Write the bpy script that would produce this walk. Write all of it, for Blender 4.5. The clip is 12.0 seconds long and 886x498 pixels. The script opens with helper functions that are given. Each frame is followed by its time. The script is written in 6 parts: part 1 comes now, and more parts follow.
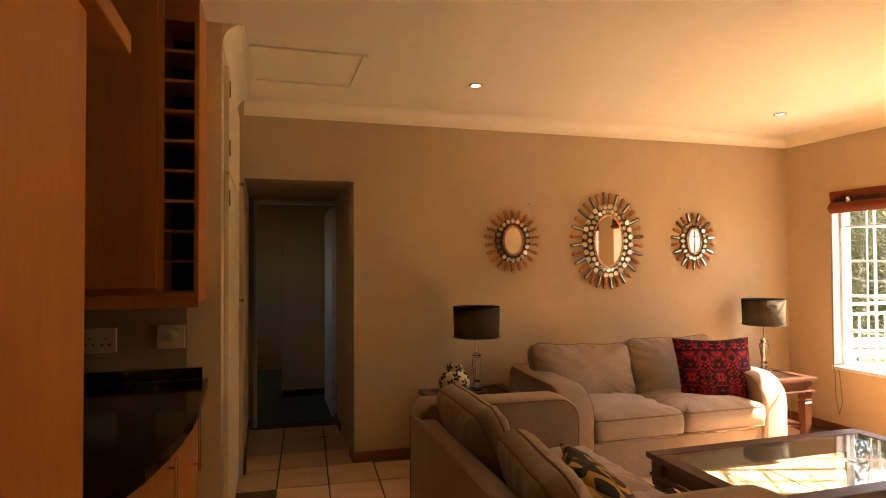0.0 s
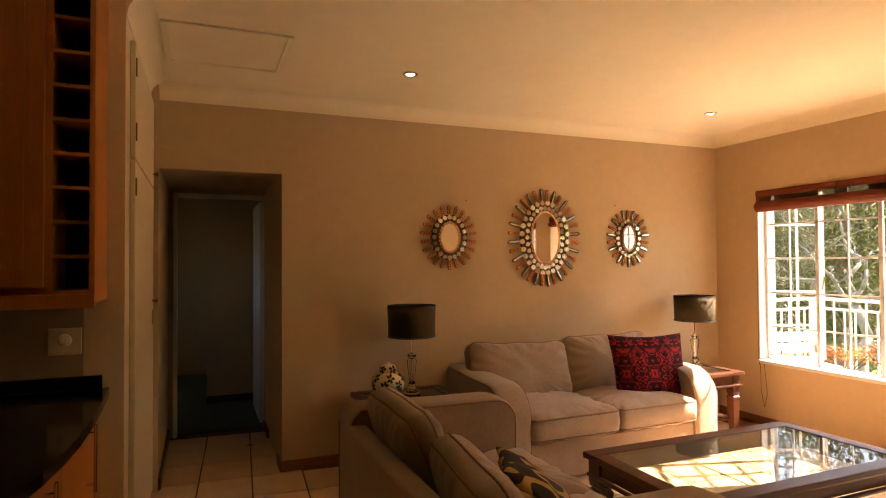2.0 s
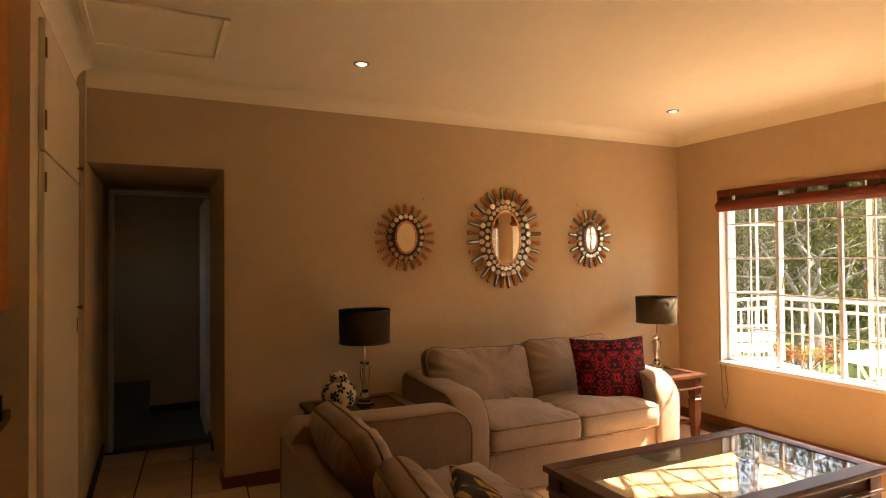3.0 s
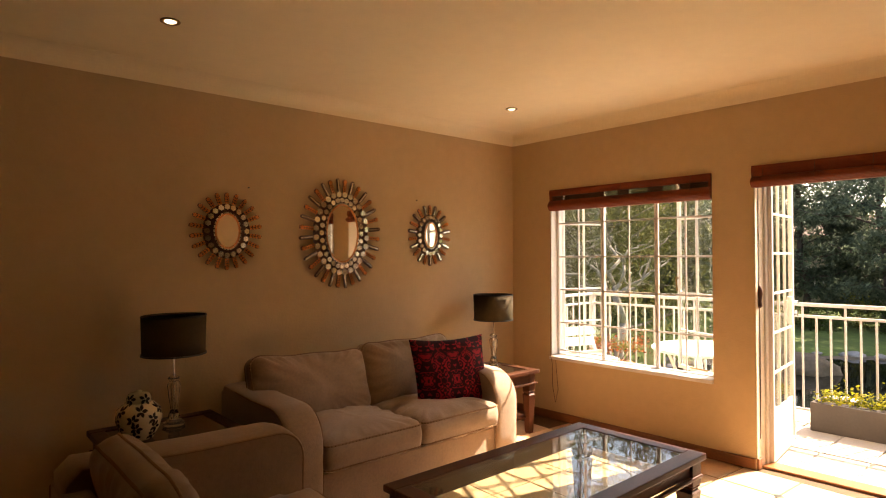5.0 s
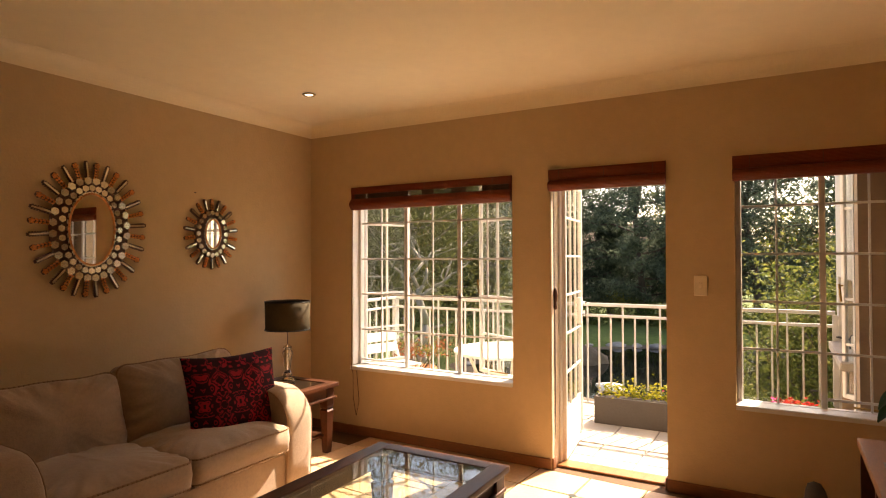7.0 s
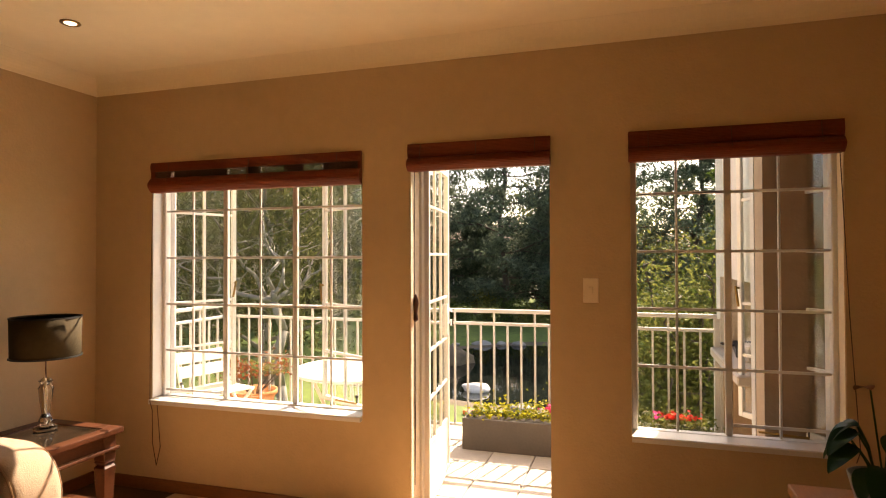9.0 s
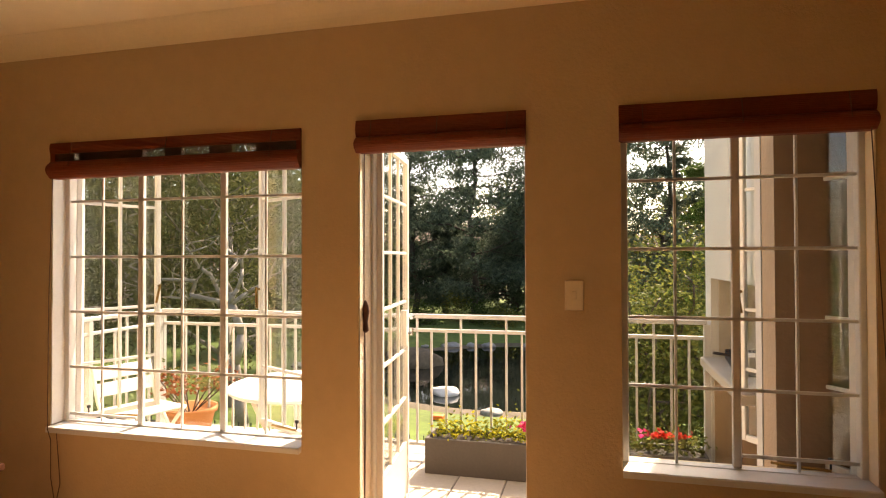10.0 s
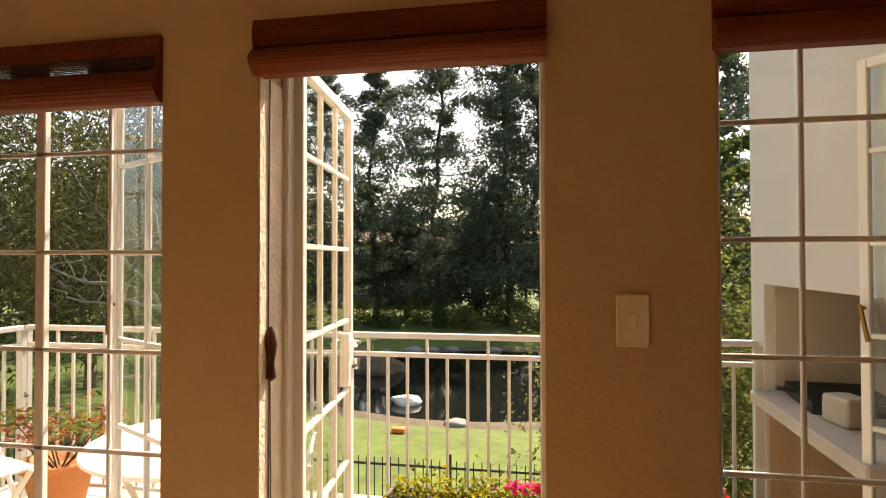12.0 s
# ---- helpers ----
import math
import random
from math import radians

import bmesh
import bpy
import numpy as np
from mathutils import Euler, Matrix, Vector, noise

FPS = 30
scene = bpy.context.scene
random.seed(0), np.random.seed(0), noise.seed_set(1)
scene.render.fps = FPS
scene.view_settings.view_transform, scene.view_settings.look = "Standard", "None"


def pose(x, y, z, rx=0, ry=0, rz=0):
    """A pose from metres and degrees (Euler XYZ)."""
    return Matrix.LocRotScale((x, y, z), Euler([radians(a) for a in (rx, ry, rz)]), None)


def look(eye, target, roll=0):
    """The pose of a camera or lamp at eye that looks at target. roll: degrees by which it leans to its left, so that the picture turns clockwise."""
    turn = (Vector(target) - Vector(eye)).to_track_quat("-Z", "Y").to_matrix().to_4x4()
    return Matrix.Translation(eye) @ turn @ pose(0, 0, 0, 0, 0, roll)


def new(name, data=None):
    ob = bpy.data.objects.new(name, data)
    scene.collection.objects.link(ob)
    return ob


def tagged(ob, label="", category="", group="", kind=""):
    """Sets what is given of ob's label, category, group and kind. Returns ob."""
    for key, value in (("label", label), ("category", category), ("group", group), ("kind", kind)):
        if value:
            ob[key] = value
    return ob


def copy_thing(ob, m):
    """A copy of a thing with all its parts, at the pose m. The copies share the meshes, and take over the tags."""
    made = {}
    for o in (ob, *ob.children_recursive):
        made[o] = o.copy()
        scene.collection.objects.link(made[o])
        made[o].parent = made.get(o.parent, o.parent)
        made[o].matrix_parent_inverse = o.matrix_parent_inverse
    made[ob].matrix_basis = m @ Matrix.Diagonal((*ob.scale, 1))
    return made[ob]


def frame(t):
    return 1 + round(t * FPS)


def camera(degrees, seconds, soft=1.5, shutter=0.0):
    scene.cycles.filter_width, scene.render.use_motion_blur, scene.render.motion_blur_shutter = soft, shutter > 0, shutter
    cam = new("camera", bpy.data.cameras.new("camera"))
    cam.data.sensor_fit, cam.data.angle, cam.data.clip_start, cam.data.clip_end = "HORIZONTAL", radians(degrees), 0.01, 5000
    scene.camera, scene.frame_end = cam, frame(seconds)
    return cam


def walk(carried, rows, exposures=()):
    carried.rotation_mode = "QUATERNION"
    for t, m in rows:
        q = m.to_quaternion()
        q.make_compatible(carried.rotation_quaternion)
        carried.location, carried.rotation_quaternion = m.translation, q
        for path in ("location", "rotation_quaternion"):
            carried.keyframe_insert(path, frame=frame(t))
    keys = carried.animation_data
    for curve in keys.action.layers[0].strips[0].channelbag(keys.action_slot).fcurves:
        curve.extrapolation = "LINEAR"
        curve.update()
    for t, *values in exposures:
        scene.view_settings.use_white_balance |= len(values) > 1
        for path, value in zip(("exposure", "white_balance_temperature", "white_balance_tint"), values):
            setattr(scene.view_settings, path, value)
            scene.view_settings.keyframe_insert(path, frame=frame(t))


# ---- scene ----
cam = camera(73.57, 12.0, soft=1.1)
# seconds, x, y, z, yaw, pitch, roll
PATH = [
    (0, -0.2399, -0.3358, 1.4654, -16.500, 1.312, -0.314),
    (0.5, -0.2409, -0.3372, 1.4601, -18.033, 1.314, -0.346),
    (1, -0.2426, -0.3213, 1.4532, -19.546, 1.260, -0.354),
    (1.5, -0.2158, -0.2802, 1.4449, -20.870, 1.233, -0.366),
    (2, -0.1544, -0.1948, 1.4456, -22.309, 1.251, -0.393),
    (2.5, -0.0748, -0.1138, 1.4562, -23.742, 1.164, -0.444),
    (4.5, 0.0924, 0.1927, 1.4875, -36.466, 0.721, -0.362),
    (5, 0.1387, 0.2483, 1.4651, -41.607, 0.715, -0.302),
    (5.5, 0.2094, 0.3194, 1.4559, -45.863, 0.758, -0.284),
    (6, 0.2708, 0.3683, 1.4589, -50.983, 0.798, -0.260),
    (6.5, 0.3398, 0.4000, 1.4627, -55.690, 0.875, -0.214),
    (7, 0.4801, 0.4660, 1.4613, -60.174, 0.897, -0.189),
    (7.5, 0.6446, 0.5572, 1.4545, -64.765, 0.892, -0.181),
    (9.5, 1.6449, 0.7756, 1.4546, -74.350, 0.822, -0.163),
    (10, 1.8956, 0.8206, 1.4458, -75.651, 0.852, -0.158),
    (10.5, 2.1531, 0.8784, 1.4362, -76.235, 0.779, -0.193),
    (11, 2.4043, 0.9784, 1.4420, -77.325, 0.818, -0.137),
    (11.5, 2.6823, 1.0363, 1.4384, -78.402, 0.855, -0.093),
    (12, 2.9563, 1.0840, 1.4340, -79.336, 0.973, -0.101),
]
WALK_ROWS = [(t, pose(x, y, z) @ pose(0, 0, 0, 0, 0, yaw) @ pose(0, 0, 0, 90 + pitch) @ pose(0, 0, 0, 0, 0, roll)) for t, x, y, z, yaw, pitch, roll in PATH]
walk(cam, WALK_ROWS, exposures=[(0.0, 3.46, 7900, 20), (2.5, 3.03, 8050, 20), (5.5, 2.12, 8400, 20), (7.5, 1.90, 8450, 20), (9.5, 1.82, 8500, 18), (12.0, 1.34, 8150, 16)])

# ---- light ----
SUN_AZ, SUN_EL = -16.0, 45.0          # degrees from +x towards +y, and above the horizon
world = bpy.data.worlds.new("world")
scene.world = world
world.use_nodes = True
wn = world.node_tree
sky = wn.nodes.new("ShaderNodeTexSky")
sky.sky_type = "NISHITA"
sky.sun_disc = False
sky.sun_elevation = radians(SUN_EL)
sky.sun_rotation = radians(90 - SUN_AZ)
sky.dust_density = 2.0
wn.links.new(sky.outputs[0], wn.nodes["Background"].inputs[0])
wn.nodes["Background"].inputs[1].default_value = 0.15
sun = new("sun", bpy.data.lights.new("sun", "SUN"))
sun.data.energy, sun.data.angle, sun.data.color = 5.0, radians(0.53), (1.0, 0.94, 0.85)
sun_way = Vector((math.cos(radians(SUN_AZ)) * math.cos(radians(SUN_EL)), math.sin(radians(SUN_AZ)) * math.cos(radians(SUN_EL)), math.sin(radians(SUN_EL))))
sun.matrix_world = look(sun_way * 60, (0, 0, 0))


# ---- materials ----
def mat(name, color, rough=0.6, metal=0.0, var=0.12, scale=6.0, bump=0.0, bump_scale=60.0, stretch=(1, 1, 1), dark=None, spec=0.5, random_tint=0.0, coat=0.0, sheen=0.0):
    """A surface with colour variation at two scales and a fine relief."""
    m = bpy.data.materials.new(name)
    m.use_nodes = True
    nt = m.node_tree
    b = nt.nodes["Principled BSDF"]
    b.inputs["Roughness"].default_value, b.inputs["Metallic"].default_value = rough, metal
    b.inputs["Specular IOR Level"].default_value = spec
    b.inputs["Coat Weight"].default_value = coat
    b.inputs["Sheen Weight"].default_value = sheen
    tc = nt.nodes.new("ShaderNodeTexCoord")
    mp = nt.nodes.new("ShaderNodeMapping")
    mp.inputs["Scale"].default_value = stretch
    nt.links.new(tc.outputs["Object"], mp.inputs[0])
    n1, n2 = nt.nodes.new("ShaderNodeTexNoise"), nt.nodes.new("ShaderNodeTexNoise")
    n1.inputs["Scale"].default_value, n1.inputs["Detail"].default_value = scale, 5
    n2.inputs["Scale"].default_value, n2.inputs["Detail"].default_value = scale * 9, 6
    for n in (n1, n2):
        nt.links.new(mp.outputs[0], n.inputs["Vector"])
    add = nt.nodes.new("ShaderNodeMath")
    add.operation = "ADD"
    nt.links.new(n1.outputs[0], add.inputs[0])
    nt.links.new(n2.outputs[0], add.inputs[1])
    half = nt.nodes.new("ShaderNodeMath")
    half.operation = "MULTIPLY"
    half.inputs[1].default_value = 0.5
    nt.links.new(add.outputs[0], half.inputs[0])
    ramp = nt.nodes.new("ShaderNodeValToRGB")
    lo = dark if dark else tuple(c * (1 - var) for c in color)
    hi = tuple(min(1.0, c * (1 + var)) for c in color)
    ramp.color_ramp.elements[0].position, ramp.color_ramp.elements[0].color = 0.32, (*lo, 1)
    ramp.color_ramp.elements[1].position, ramp.color_ramp.elements[1].color = 0.68, (*hi, 1)
    nt.links.new(half.outputs[0], ramp.inputs[0])
    out = ramp.outputs[0]
    if random_tint:
        oi = nt.nodes.new("ShaderNodeObjectInfo")
        hs = nt.nodes.new("ShaderNodeHueSaturation")
        mr = nt.nodes.new("ShaderNodeMapRange")
        mr.inputs["To Min"].default_value, mr.inputs["To Max"].default_value = 1 - random_tint, 1 + random_tint
        nt.links.new(oi.outputs["Random"], mr.inputs["Value"])
        nt.links.new(mr.outputs[0], hs.inputs["Value"])
        nt.links.new(out, hs.inputs["Color"])
        out = hs.outputs[0]
    nt.links.new(out, b.inputs["Base Color"])
    if bump:
        n3 = nt.nodes.new("ShaderNodeTexNoise")
        n3.inputs["Scale"].default_value, n3.inputs["Detail"].default_value = bump_scale, 4
        nt.links.new(mp.outputs[0], n3.inputs["Vector"])
        bp = nt.nodes.new("ShaderNodeBump")
        bp.inputs["Strength"].default_value, bp.inputs["Distance"].default_value = bump, 0.01
        nt.links.new(n3.outputs[0], bp.inputs["Height"])
        nt.links.new(bp.outputs[0], b.inputs["Normal"])
    return m


def leaf_mat(name, lo, hi, rough=0.65):
    """Foliage: the colour changes from leaf to leaf, and some light passes through."""
    m = bpy.data.materials.new(name)
    m.use_nodes = True
    nt = m.node_tree
    b = nt.nodes["Principled BSDF"]
    b.inputs["Roughness"].default_value, b.inputs["Specular IOR Level"].default_value = rough, 0.15
    g = nt.nodes.new("ShaderNodeNewGeometry")
    ramp = nt.nodes.new("ShaderNodeValToRGB")
    ramp.color_ramp.elements[0].color, ramp.color_ramp.elements[1].color = (*lo, 1), (*hi, 1)
    nt.links.new(g.outputs["Random Per Island"], ramp.inputs[0])
    nt.links.new(ramp.outputs[0], b.inputs["Base Color"])
    tr = nt.nodes.new("ShaderNodeBsdfTranslucent")
    nt.links.new(ramp.outputs[0], tr.inputs["Color"])
    mix = nt.nodes.new("ShaderNodeMixShader")
    mix.inputs[0].default_value = 0.45
    nt.links.new(b.outputs[0], mix.inputs[1])
    nt.links.new(tr.outputs[0], mix.inputs[2])
    nt.links.new(mix.outputs[0], nt.nodes["Material Output"].inputs[0])
    return m


def glass_mat(name, tint=(0.96, 0.98, 0.97), gloss=0.02):
    """Thin clear glass: light goes straight through, and Fresnel sets the gloss."""
    m = bpy.data.materials.new(name)
    m.use_nodes = True
    nt = m.node_tree
    nt.nodes.remove(nt.nodes["Principled BSDF"])
    t, g, lw, mix = (nt.nodes.new(k) for k in ("ShaderNodeBsdfTransparent", "ShaderNodeBsdfGlossy", "ShaderNodeLayerWeight", "ShaderNodeMixShader"))
    t.inputs["Color"].default_value = (*tint, 1)
    g.inputs["Roughness"].default_value = gloss
    lw.inputs["Blend"].default_value = 0.5
    power, scale_, base = (nt.nodes.new("ShaderNodeMath") for _ in range(3))
    power.operation, scale_.operation, base.operation = "POWER", "MULTIPLY", "ADD"
    power.inputs[1].default_value, scale_.inputs[1].default_value, base.inputs[1].default_value = 5.0, 0.92, 0.04
    nt.links.new(lw.outputs["Facing"], power.inputs[0])
    nt.links.new(power.outputs[0], scale_.inputs[0])
    nt.links.new(scale_.outputs[0], base.inputs[0])
    nt.links.new(base.outputs[0], mix.inputs[0])
    nt.links.new(t.outputs[0], mix.inputs[1])
    nt.links.new(g.outputs[0], mix.inputs[2])
    nt.links.new(mix.outputs[0], nt.nodes["Material Output"].inputs[0])
    return m


def glow_mat(name, color, strength):
    m = bpy.data.materials.new(name)
    m.use_nodes = True
    b = m.node_tree.nodes["Principled BSDF"]
    b.inputs["Emission Color"].default_value, b.inputs["Emission Strength"].default_value = (*color, 1), strength
    return m


def pattern_mat(name, ground, figure, scale, kind="damask"):
    """Woven cloth with a figure: mirrored curls for the damask, rings for the lattice."""
    m = bpy.data.materials.new(name)
    m.use_nodes = True
    nt = m.node_tree
    b = nt.nodes["Principled BSDF"]
    b.inputs["Roughness"].default_value, b.inputs["Sheen Weight"].default_value, b.inputs["Specular IOR Level"].default_value = 0.9, 0.04, 0.2
    tc = nt.nodes.new("ShaderNodeTexCoord")

    def op(kind_, a, c=None):
        n = nt.nodes.new("ShaderNodeMath")
        n.operation = kind_
        for i, v in enumerate((a, c)):
            if v is None:
                continue
            if isinstance(v, (int, float)):
                n.inputs[i].default_value = v
            else:
                nt.links.new(v, n.inputs[i])
        return n.outputs[0]

    sep = nt.nodes.new("ShaderNodeSeparateXYZ")
    nt.links.new(tc.outputs["Object"], sep.inputs[0])
    u = op("PINGPONG", op("ADD", op("MULTIPLY", sep.outputs[0], scale), 50.0), 1.0)
    v = op("PINGPONG", op("ADD", op("MULTIPLY", sep.outputs[2], scale * (0.42 if kind == "damask" else 0.8)), 50.0), 1.0)
    if kind == "damask":
        fold = nt.nodes.new("ShaderNodeCombineXYZ")
        nt.links.new(u, fold.inputs[0])
        nt.links.new(op("MULTIPLY", v, 2.0), fold.inputs[1])
        scroll = nt.nodes.new("ShaderNodeTexNoise")
        scroll.inputs["Scale"].default_value, scroll.inputs["Detail"].default_value, scroll.inputs["Distortion"].default_value = 1.7, 0.4, 1.5
        nt.links.new(fold.outputs[0], scroll.inputs["Vector"])
        w = scroll.outputs[0]
        line = op("LESS_THAN", op("ABSOLUTE", op("SUBTRACT", w, 0.50)), 0.028)
        second = op("LESS_THAN", op("ABSOLUTE", op("SUBTRACT", w, 0.62)), 0.022)
        blot = op("LESS_THAN", w, 0.33)
        fig = op("MAXIMUM", op("MAXIMUM", line, second), blot)
    else:
        du, dv = op("SUBTRACT", u, 0.5), op("SUBTRACT", v, 0.5)
        r = op("SQRT", op("ADD", op("MULTIPLY", du, du), op("MULTIPLY", dv, dv)))
        fig = op("LESS_THAN", op("ABSOLUTE", op("SUBTRACT", r, 0.36)), 0.09)
    noise_ = nt.nodes.new("ShaderNodeTexNoise")
    noise_.inputs["Scale"].default_value = 180
    nt.links.new(tc.outputs["Object"], noise_.inputs["Vector"])
    mix = nt.nodes.new("ShaderNodeMix")
    mix.data_type = "RGBA"
    mix.inputs["A"].default_value, mix.inputs["B"].default_value = (*ground, 1), (*figure, 1)
    nt.links.new(fig, mix.inputs["Factor"])
    nt.links.new(mix.outputs["Result"], b.inputs["Base Color"])
    bp = nt.nodes.new("ShaderNodeBump")
    bp.inputs["Strength"].default_value, bp.inputs["Distance"].default_value = 0.3, 0.002
    nt.links.new(noise_.outputs[0], bp.inputs["Height"])
    nt.links.new(bp.outputs[0], b.inputs["Normal"])
    return m


M_WALL = mat("wall_paint", (0.58, 0.415, 0.24), 0.8, var=0.05, scale=1.6, bump=0.25, bump_scale=75)
M_CEIL = mat("ceiling_paint", (0.95, 0.83, 0.60), 0.85, var=0.03, scale=1.2, bump=0.05)
M_CORNICE = mat("cornice_paint", (0.92, 0.80, 0.58), 0.7, var=0.03)
# darker, browner copy of the outer render, with the shade in its colour
M_SHADEWALL = mat("render_shaded_beige", (0.36, 0.255, 0.165), 0.9, var=0.06, scale=2, bump=0.3, bump_scale=40)
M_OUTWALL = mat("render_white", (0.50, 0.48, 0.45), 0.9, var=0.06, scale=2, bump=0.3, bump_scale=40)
M_REVEAL = mat("reveal_sunlit_tone", (0.78, 0.68, 0.52), 0.85, var=0.1, scale=5, bump=0.8, bump_scale=70)
M_WHITE = mat("white_enamel", (0.72, 0.70, 0.66), 0.35, var=0.04, scale=9, bump=0.04)
M_CREAM = mat("cream_enamel", (0.80, 0.66, 0.44), 0.45, var=0.05, scale=5, bump=0.04)
M_TILE = mat("terracotta_tile", (0.72, 0.485, 0.29), 0.32, var=0.14, scale=5, bump=0.08, bump_scale=30, random_tint=0.08)
M_GROUT = mat("grout", (0.14, 0.07, 0.03), 0.9, var=0.2)
M_INSET = mat("tile_inset", (0.035, 0.05, 0.045), 0.3)
M_SKIRT = mat("skirting_wood", (0.22, 0.085, 0.03), 0.45, var=0.25, scale=4, stretch=(1, 1, 8))
M_SKIRT_DARK = mat("skirting_dark", (0.05, 0.025, 0.015), 0.5)
M_DARKWOOD = mat("mahogany", (0.075, 0.024, 0.010), 0.40, spec=0.35, var=0.35, scale=5, stretch=(1, 6, 6), bump=0.05)
M_BLIND = mat("blind_wood", (0.17, 0.032, 0.008), 0.55, spec=0.3, var=0.25, scale=4, stretch=(6, 1, 30), bump=0.15, bump_scale=50)
M_BLINDGAP = mat("blind_gap_dark", (0.05, 0.02, 0.01), 0.6)
M_SOFA = mat("sofa_twill", (0.33, 0.227, 0.147), 0.9, var=0.14, scale=7, bump=0.25, bump_scale=160, sheen=0.3)
M_PIPING = mat("sofa_piping", (0.26, 0.155, 0.085), 0.9)
M_BEECH = mat("kitchen_beech", (0.52, 0.18, 0.030), 0.4, var=0.16, scale=3, stretch=(6, 6, 0.7), bump=0.03)
M_GRANITE = mat("black_granite", (0.012, 0.012, 0.013), 0.12, var=0.6, scale=60)
M_SPLASH = mat("splash_paint", (0.42, 0.33, 0.24), 0.6, var=0.06)
M_RECESS_SHADE = mat("recess_shade", (0.012, 0.008, 0.006), 0.8)
M_CARPET = mat("carpet", (0.13, 0.15, 0.115), 1.0, var=0.25, scale=25, bump=0.5, bump_scale=300)
M_SHADE = mat("lamp_shade_cloth", (0.060, 0.043, 0.020), 0.85, spec=0.2, var=0.15, scale=30, bump=0.2, bump_scale=300)
M_CRYSTAL = mat("crystal", (0.95, 0.95, 0.93), 0.03, var=0.0)
M_CRYSTAL.node_tree.nodes["Principled BSDF"].inputs["Transmission Weight"].default_value = 1.0
M_GLASS = glass_mat("pane_glass")
M_TABLEGLASS = glass_mat("table_glass", (0.80, 0.86, 0.83))
M_MIRROR = mat("mirror_silver", (0.85, 0.85, 0.83), 0.02, 1.0, var=0.01)
M_CELL = mat("mirror_cell", (0.66, 0.62, 0.55), 0.22, 0.9, var=0.08, scale=30)
M_BRONZE = mat("gilt_bronze", (0.72, 0.27, 0.085), 0.30, 0.45, var=0.4, scale=70, bump=0.2, bump_scale=150)
M_MOUNT = mat("dark_gilt_mount", (0.085, 0.032, 0.013), 0.5, 0.2, var=0.4, scale=40)
M_CHROME = mat("chrome", (0.75, 0.74, 0.72), 0.15, 1.0, var=0.05)
M_BRASS = mat("aged_brass", (0.30, 0.18, 0.06), 0.35, 1.0, var=0.2)
M_PLASTIC = mat("switch_plastic", (0.84, 0.72, 0.54), 0.4, var=0.03)
M_BLACK = mat("black_iron", (0.015, 0.015, 0.015), 0.5)
M_CORD = mat("blind_cord", (0.10, 0.05, 0.03), 0.8)
M_SPOT = glow_mat("spot_glow", (1.0, 0.86, 0.6), 0.9)
M_JAR = mat("jar_glaze", (0.66, 0.55, 0.33), 0.2, var=0.08, scale=12)
M_RAIL = mat("railing_enamel", (0.47, 0.46, 0.44), 0.45, var=0.05, scale=9)
M_JARLEAF = mat("jar_figure", (0.035, 0.028, 0.015), 0.25)
M_BALCONY = mat("balcony_tile", (0.50, 0.44, 0.36), 0.75, var=0.1, scale=4, bump=0.1, random_tint=0.06)
M_BALGROUT = mat("balcony_grout", (0.22, 0.19, 0.16), 0.9)
M_TROUGH = mat("grey_trough", (0.085, 0.07, 0.06), 0.75, var=0.1, bump=0.2)
M_DARKGLASS = mat("smoked_glass", (0.02, 0.014, 0.010), 0.10, var=0.2, scale=3, coat=0.3)
M_SOIL = mat("soil", (0.03, 0.02, 0.012), 1.0, var=0.4, scale=40, bump=0.8)
M_TERRA = mat("terracotta_pot", (0.50, 0.20, 0.07), 0.75, var=0.12, bump=0.15)
M_STONE = mat("stone", (0.24, 0.225, 0.20), 0.85, var=0.25, scale=2, bump=0.6, bump_scale=6)
M_CEMENT = mat("cement", (0.40, 0.35, 0.29), 0.9, var=0.12, scale=3, bump=0.3)
M_LAWN = mat("lawn", (0.10, 0.145, 0.02), 0.95, var=0.3, scale=0.35, dark=(0.055, 0.08, 0.015), bump=0.8, bump_scale=20)
M_EARTH = mat("pond_bank", (0.10, 0.075, 0.045), 0.95, var=0.4, scale=0.8, bump=0.6, bump_scale=5)
M_WATER = mat("pond_water", (0.008, 0.010, 0.008), 0.04, var=0.1, scale=0.4, bump=0.12, bump_scale=3)
M_BARK = mat("bark", (0.07, 0.05, 0.038), 0.9, var=0.35, scale=3, stretch=(4, 4, 0.6), bump=0.8, bump_scale=12)
M_PALEBARK = mat("pale_bark", (0.17, 0.14, 0.11), 0.85, var=0.25, scale=2, bump=0.4, bump_scale=10)
M_DRIFT = mat("bleached_wood", (0.21, 0.18, 0.145), 0.85, var=0.25, scale=2, bump=0.4, bump_scale=10)
M_PINE = leaf_mat("pine_needles", (0.055, 0.08, 0.055), (0.16, 0.20, 0.13))
M_GUM = leaf_mat("gum_leaves", (0.04, 0.048, 0.016), (0.13, 0.13, 0.045))
M_SHRUB = leaf_mat("shrub_leaves", (0.055, 0.078, 0.016), (0.24, 0.235, 0.06))
M_CYPRESS = leaf_mat("cypress_leaves", (0.03, 0.06, 0.012), (0.10, 0.14, 0.03))
M_YELLOWLEAF = leaf_mat("yellow_leaves", (0.07, 0.10, 0.012), (0.52, 0.46, 0.04))
M_PINK = leaf_mat("pink_petals", (0.60, 0.03, 0.16), (0.85, 0.12, 0.30))
M_RUSSET = leaf_mat("russet_leaves", (0.12, 0.045, 0.02), (0.42, 0.13, 0.05))
M_RED = leaf_mat("red_petals", (0.55, 0.02, 0.02), (0.80, 0.10, 0.06))
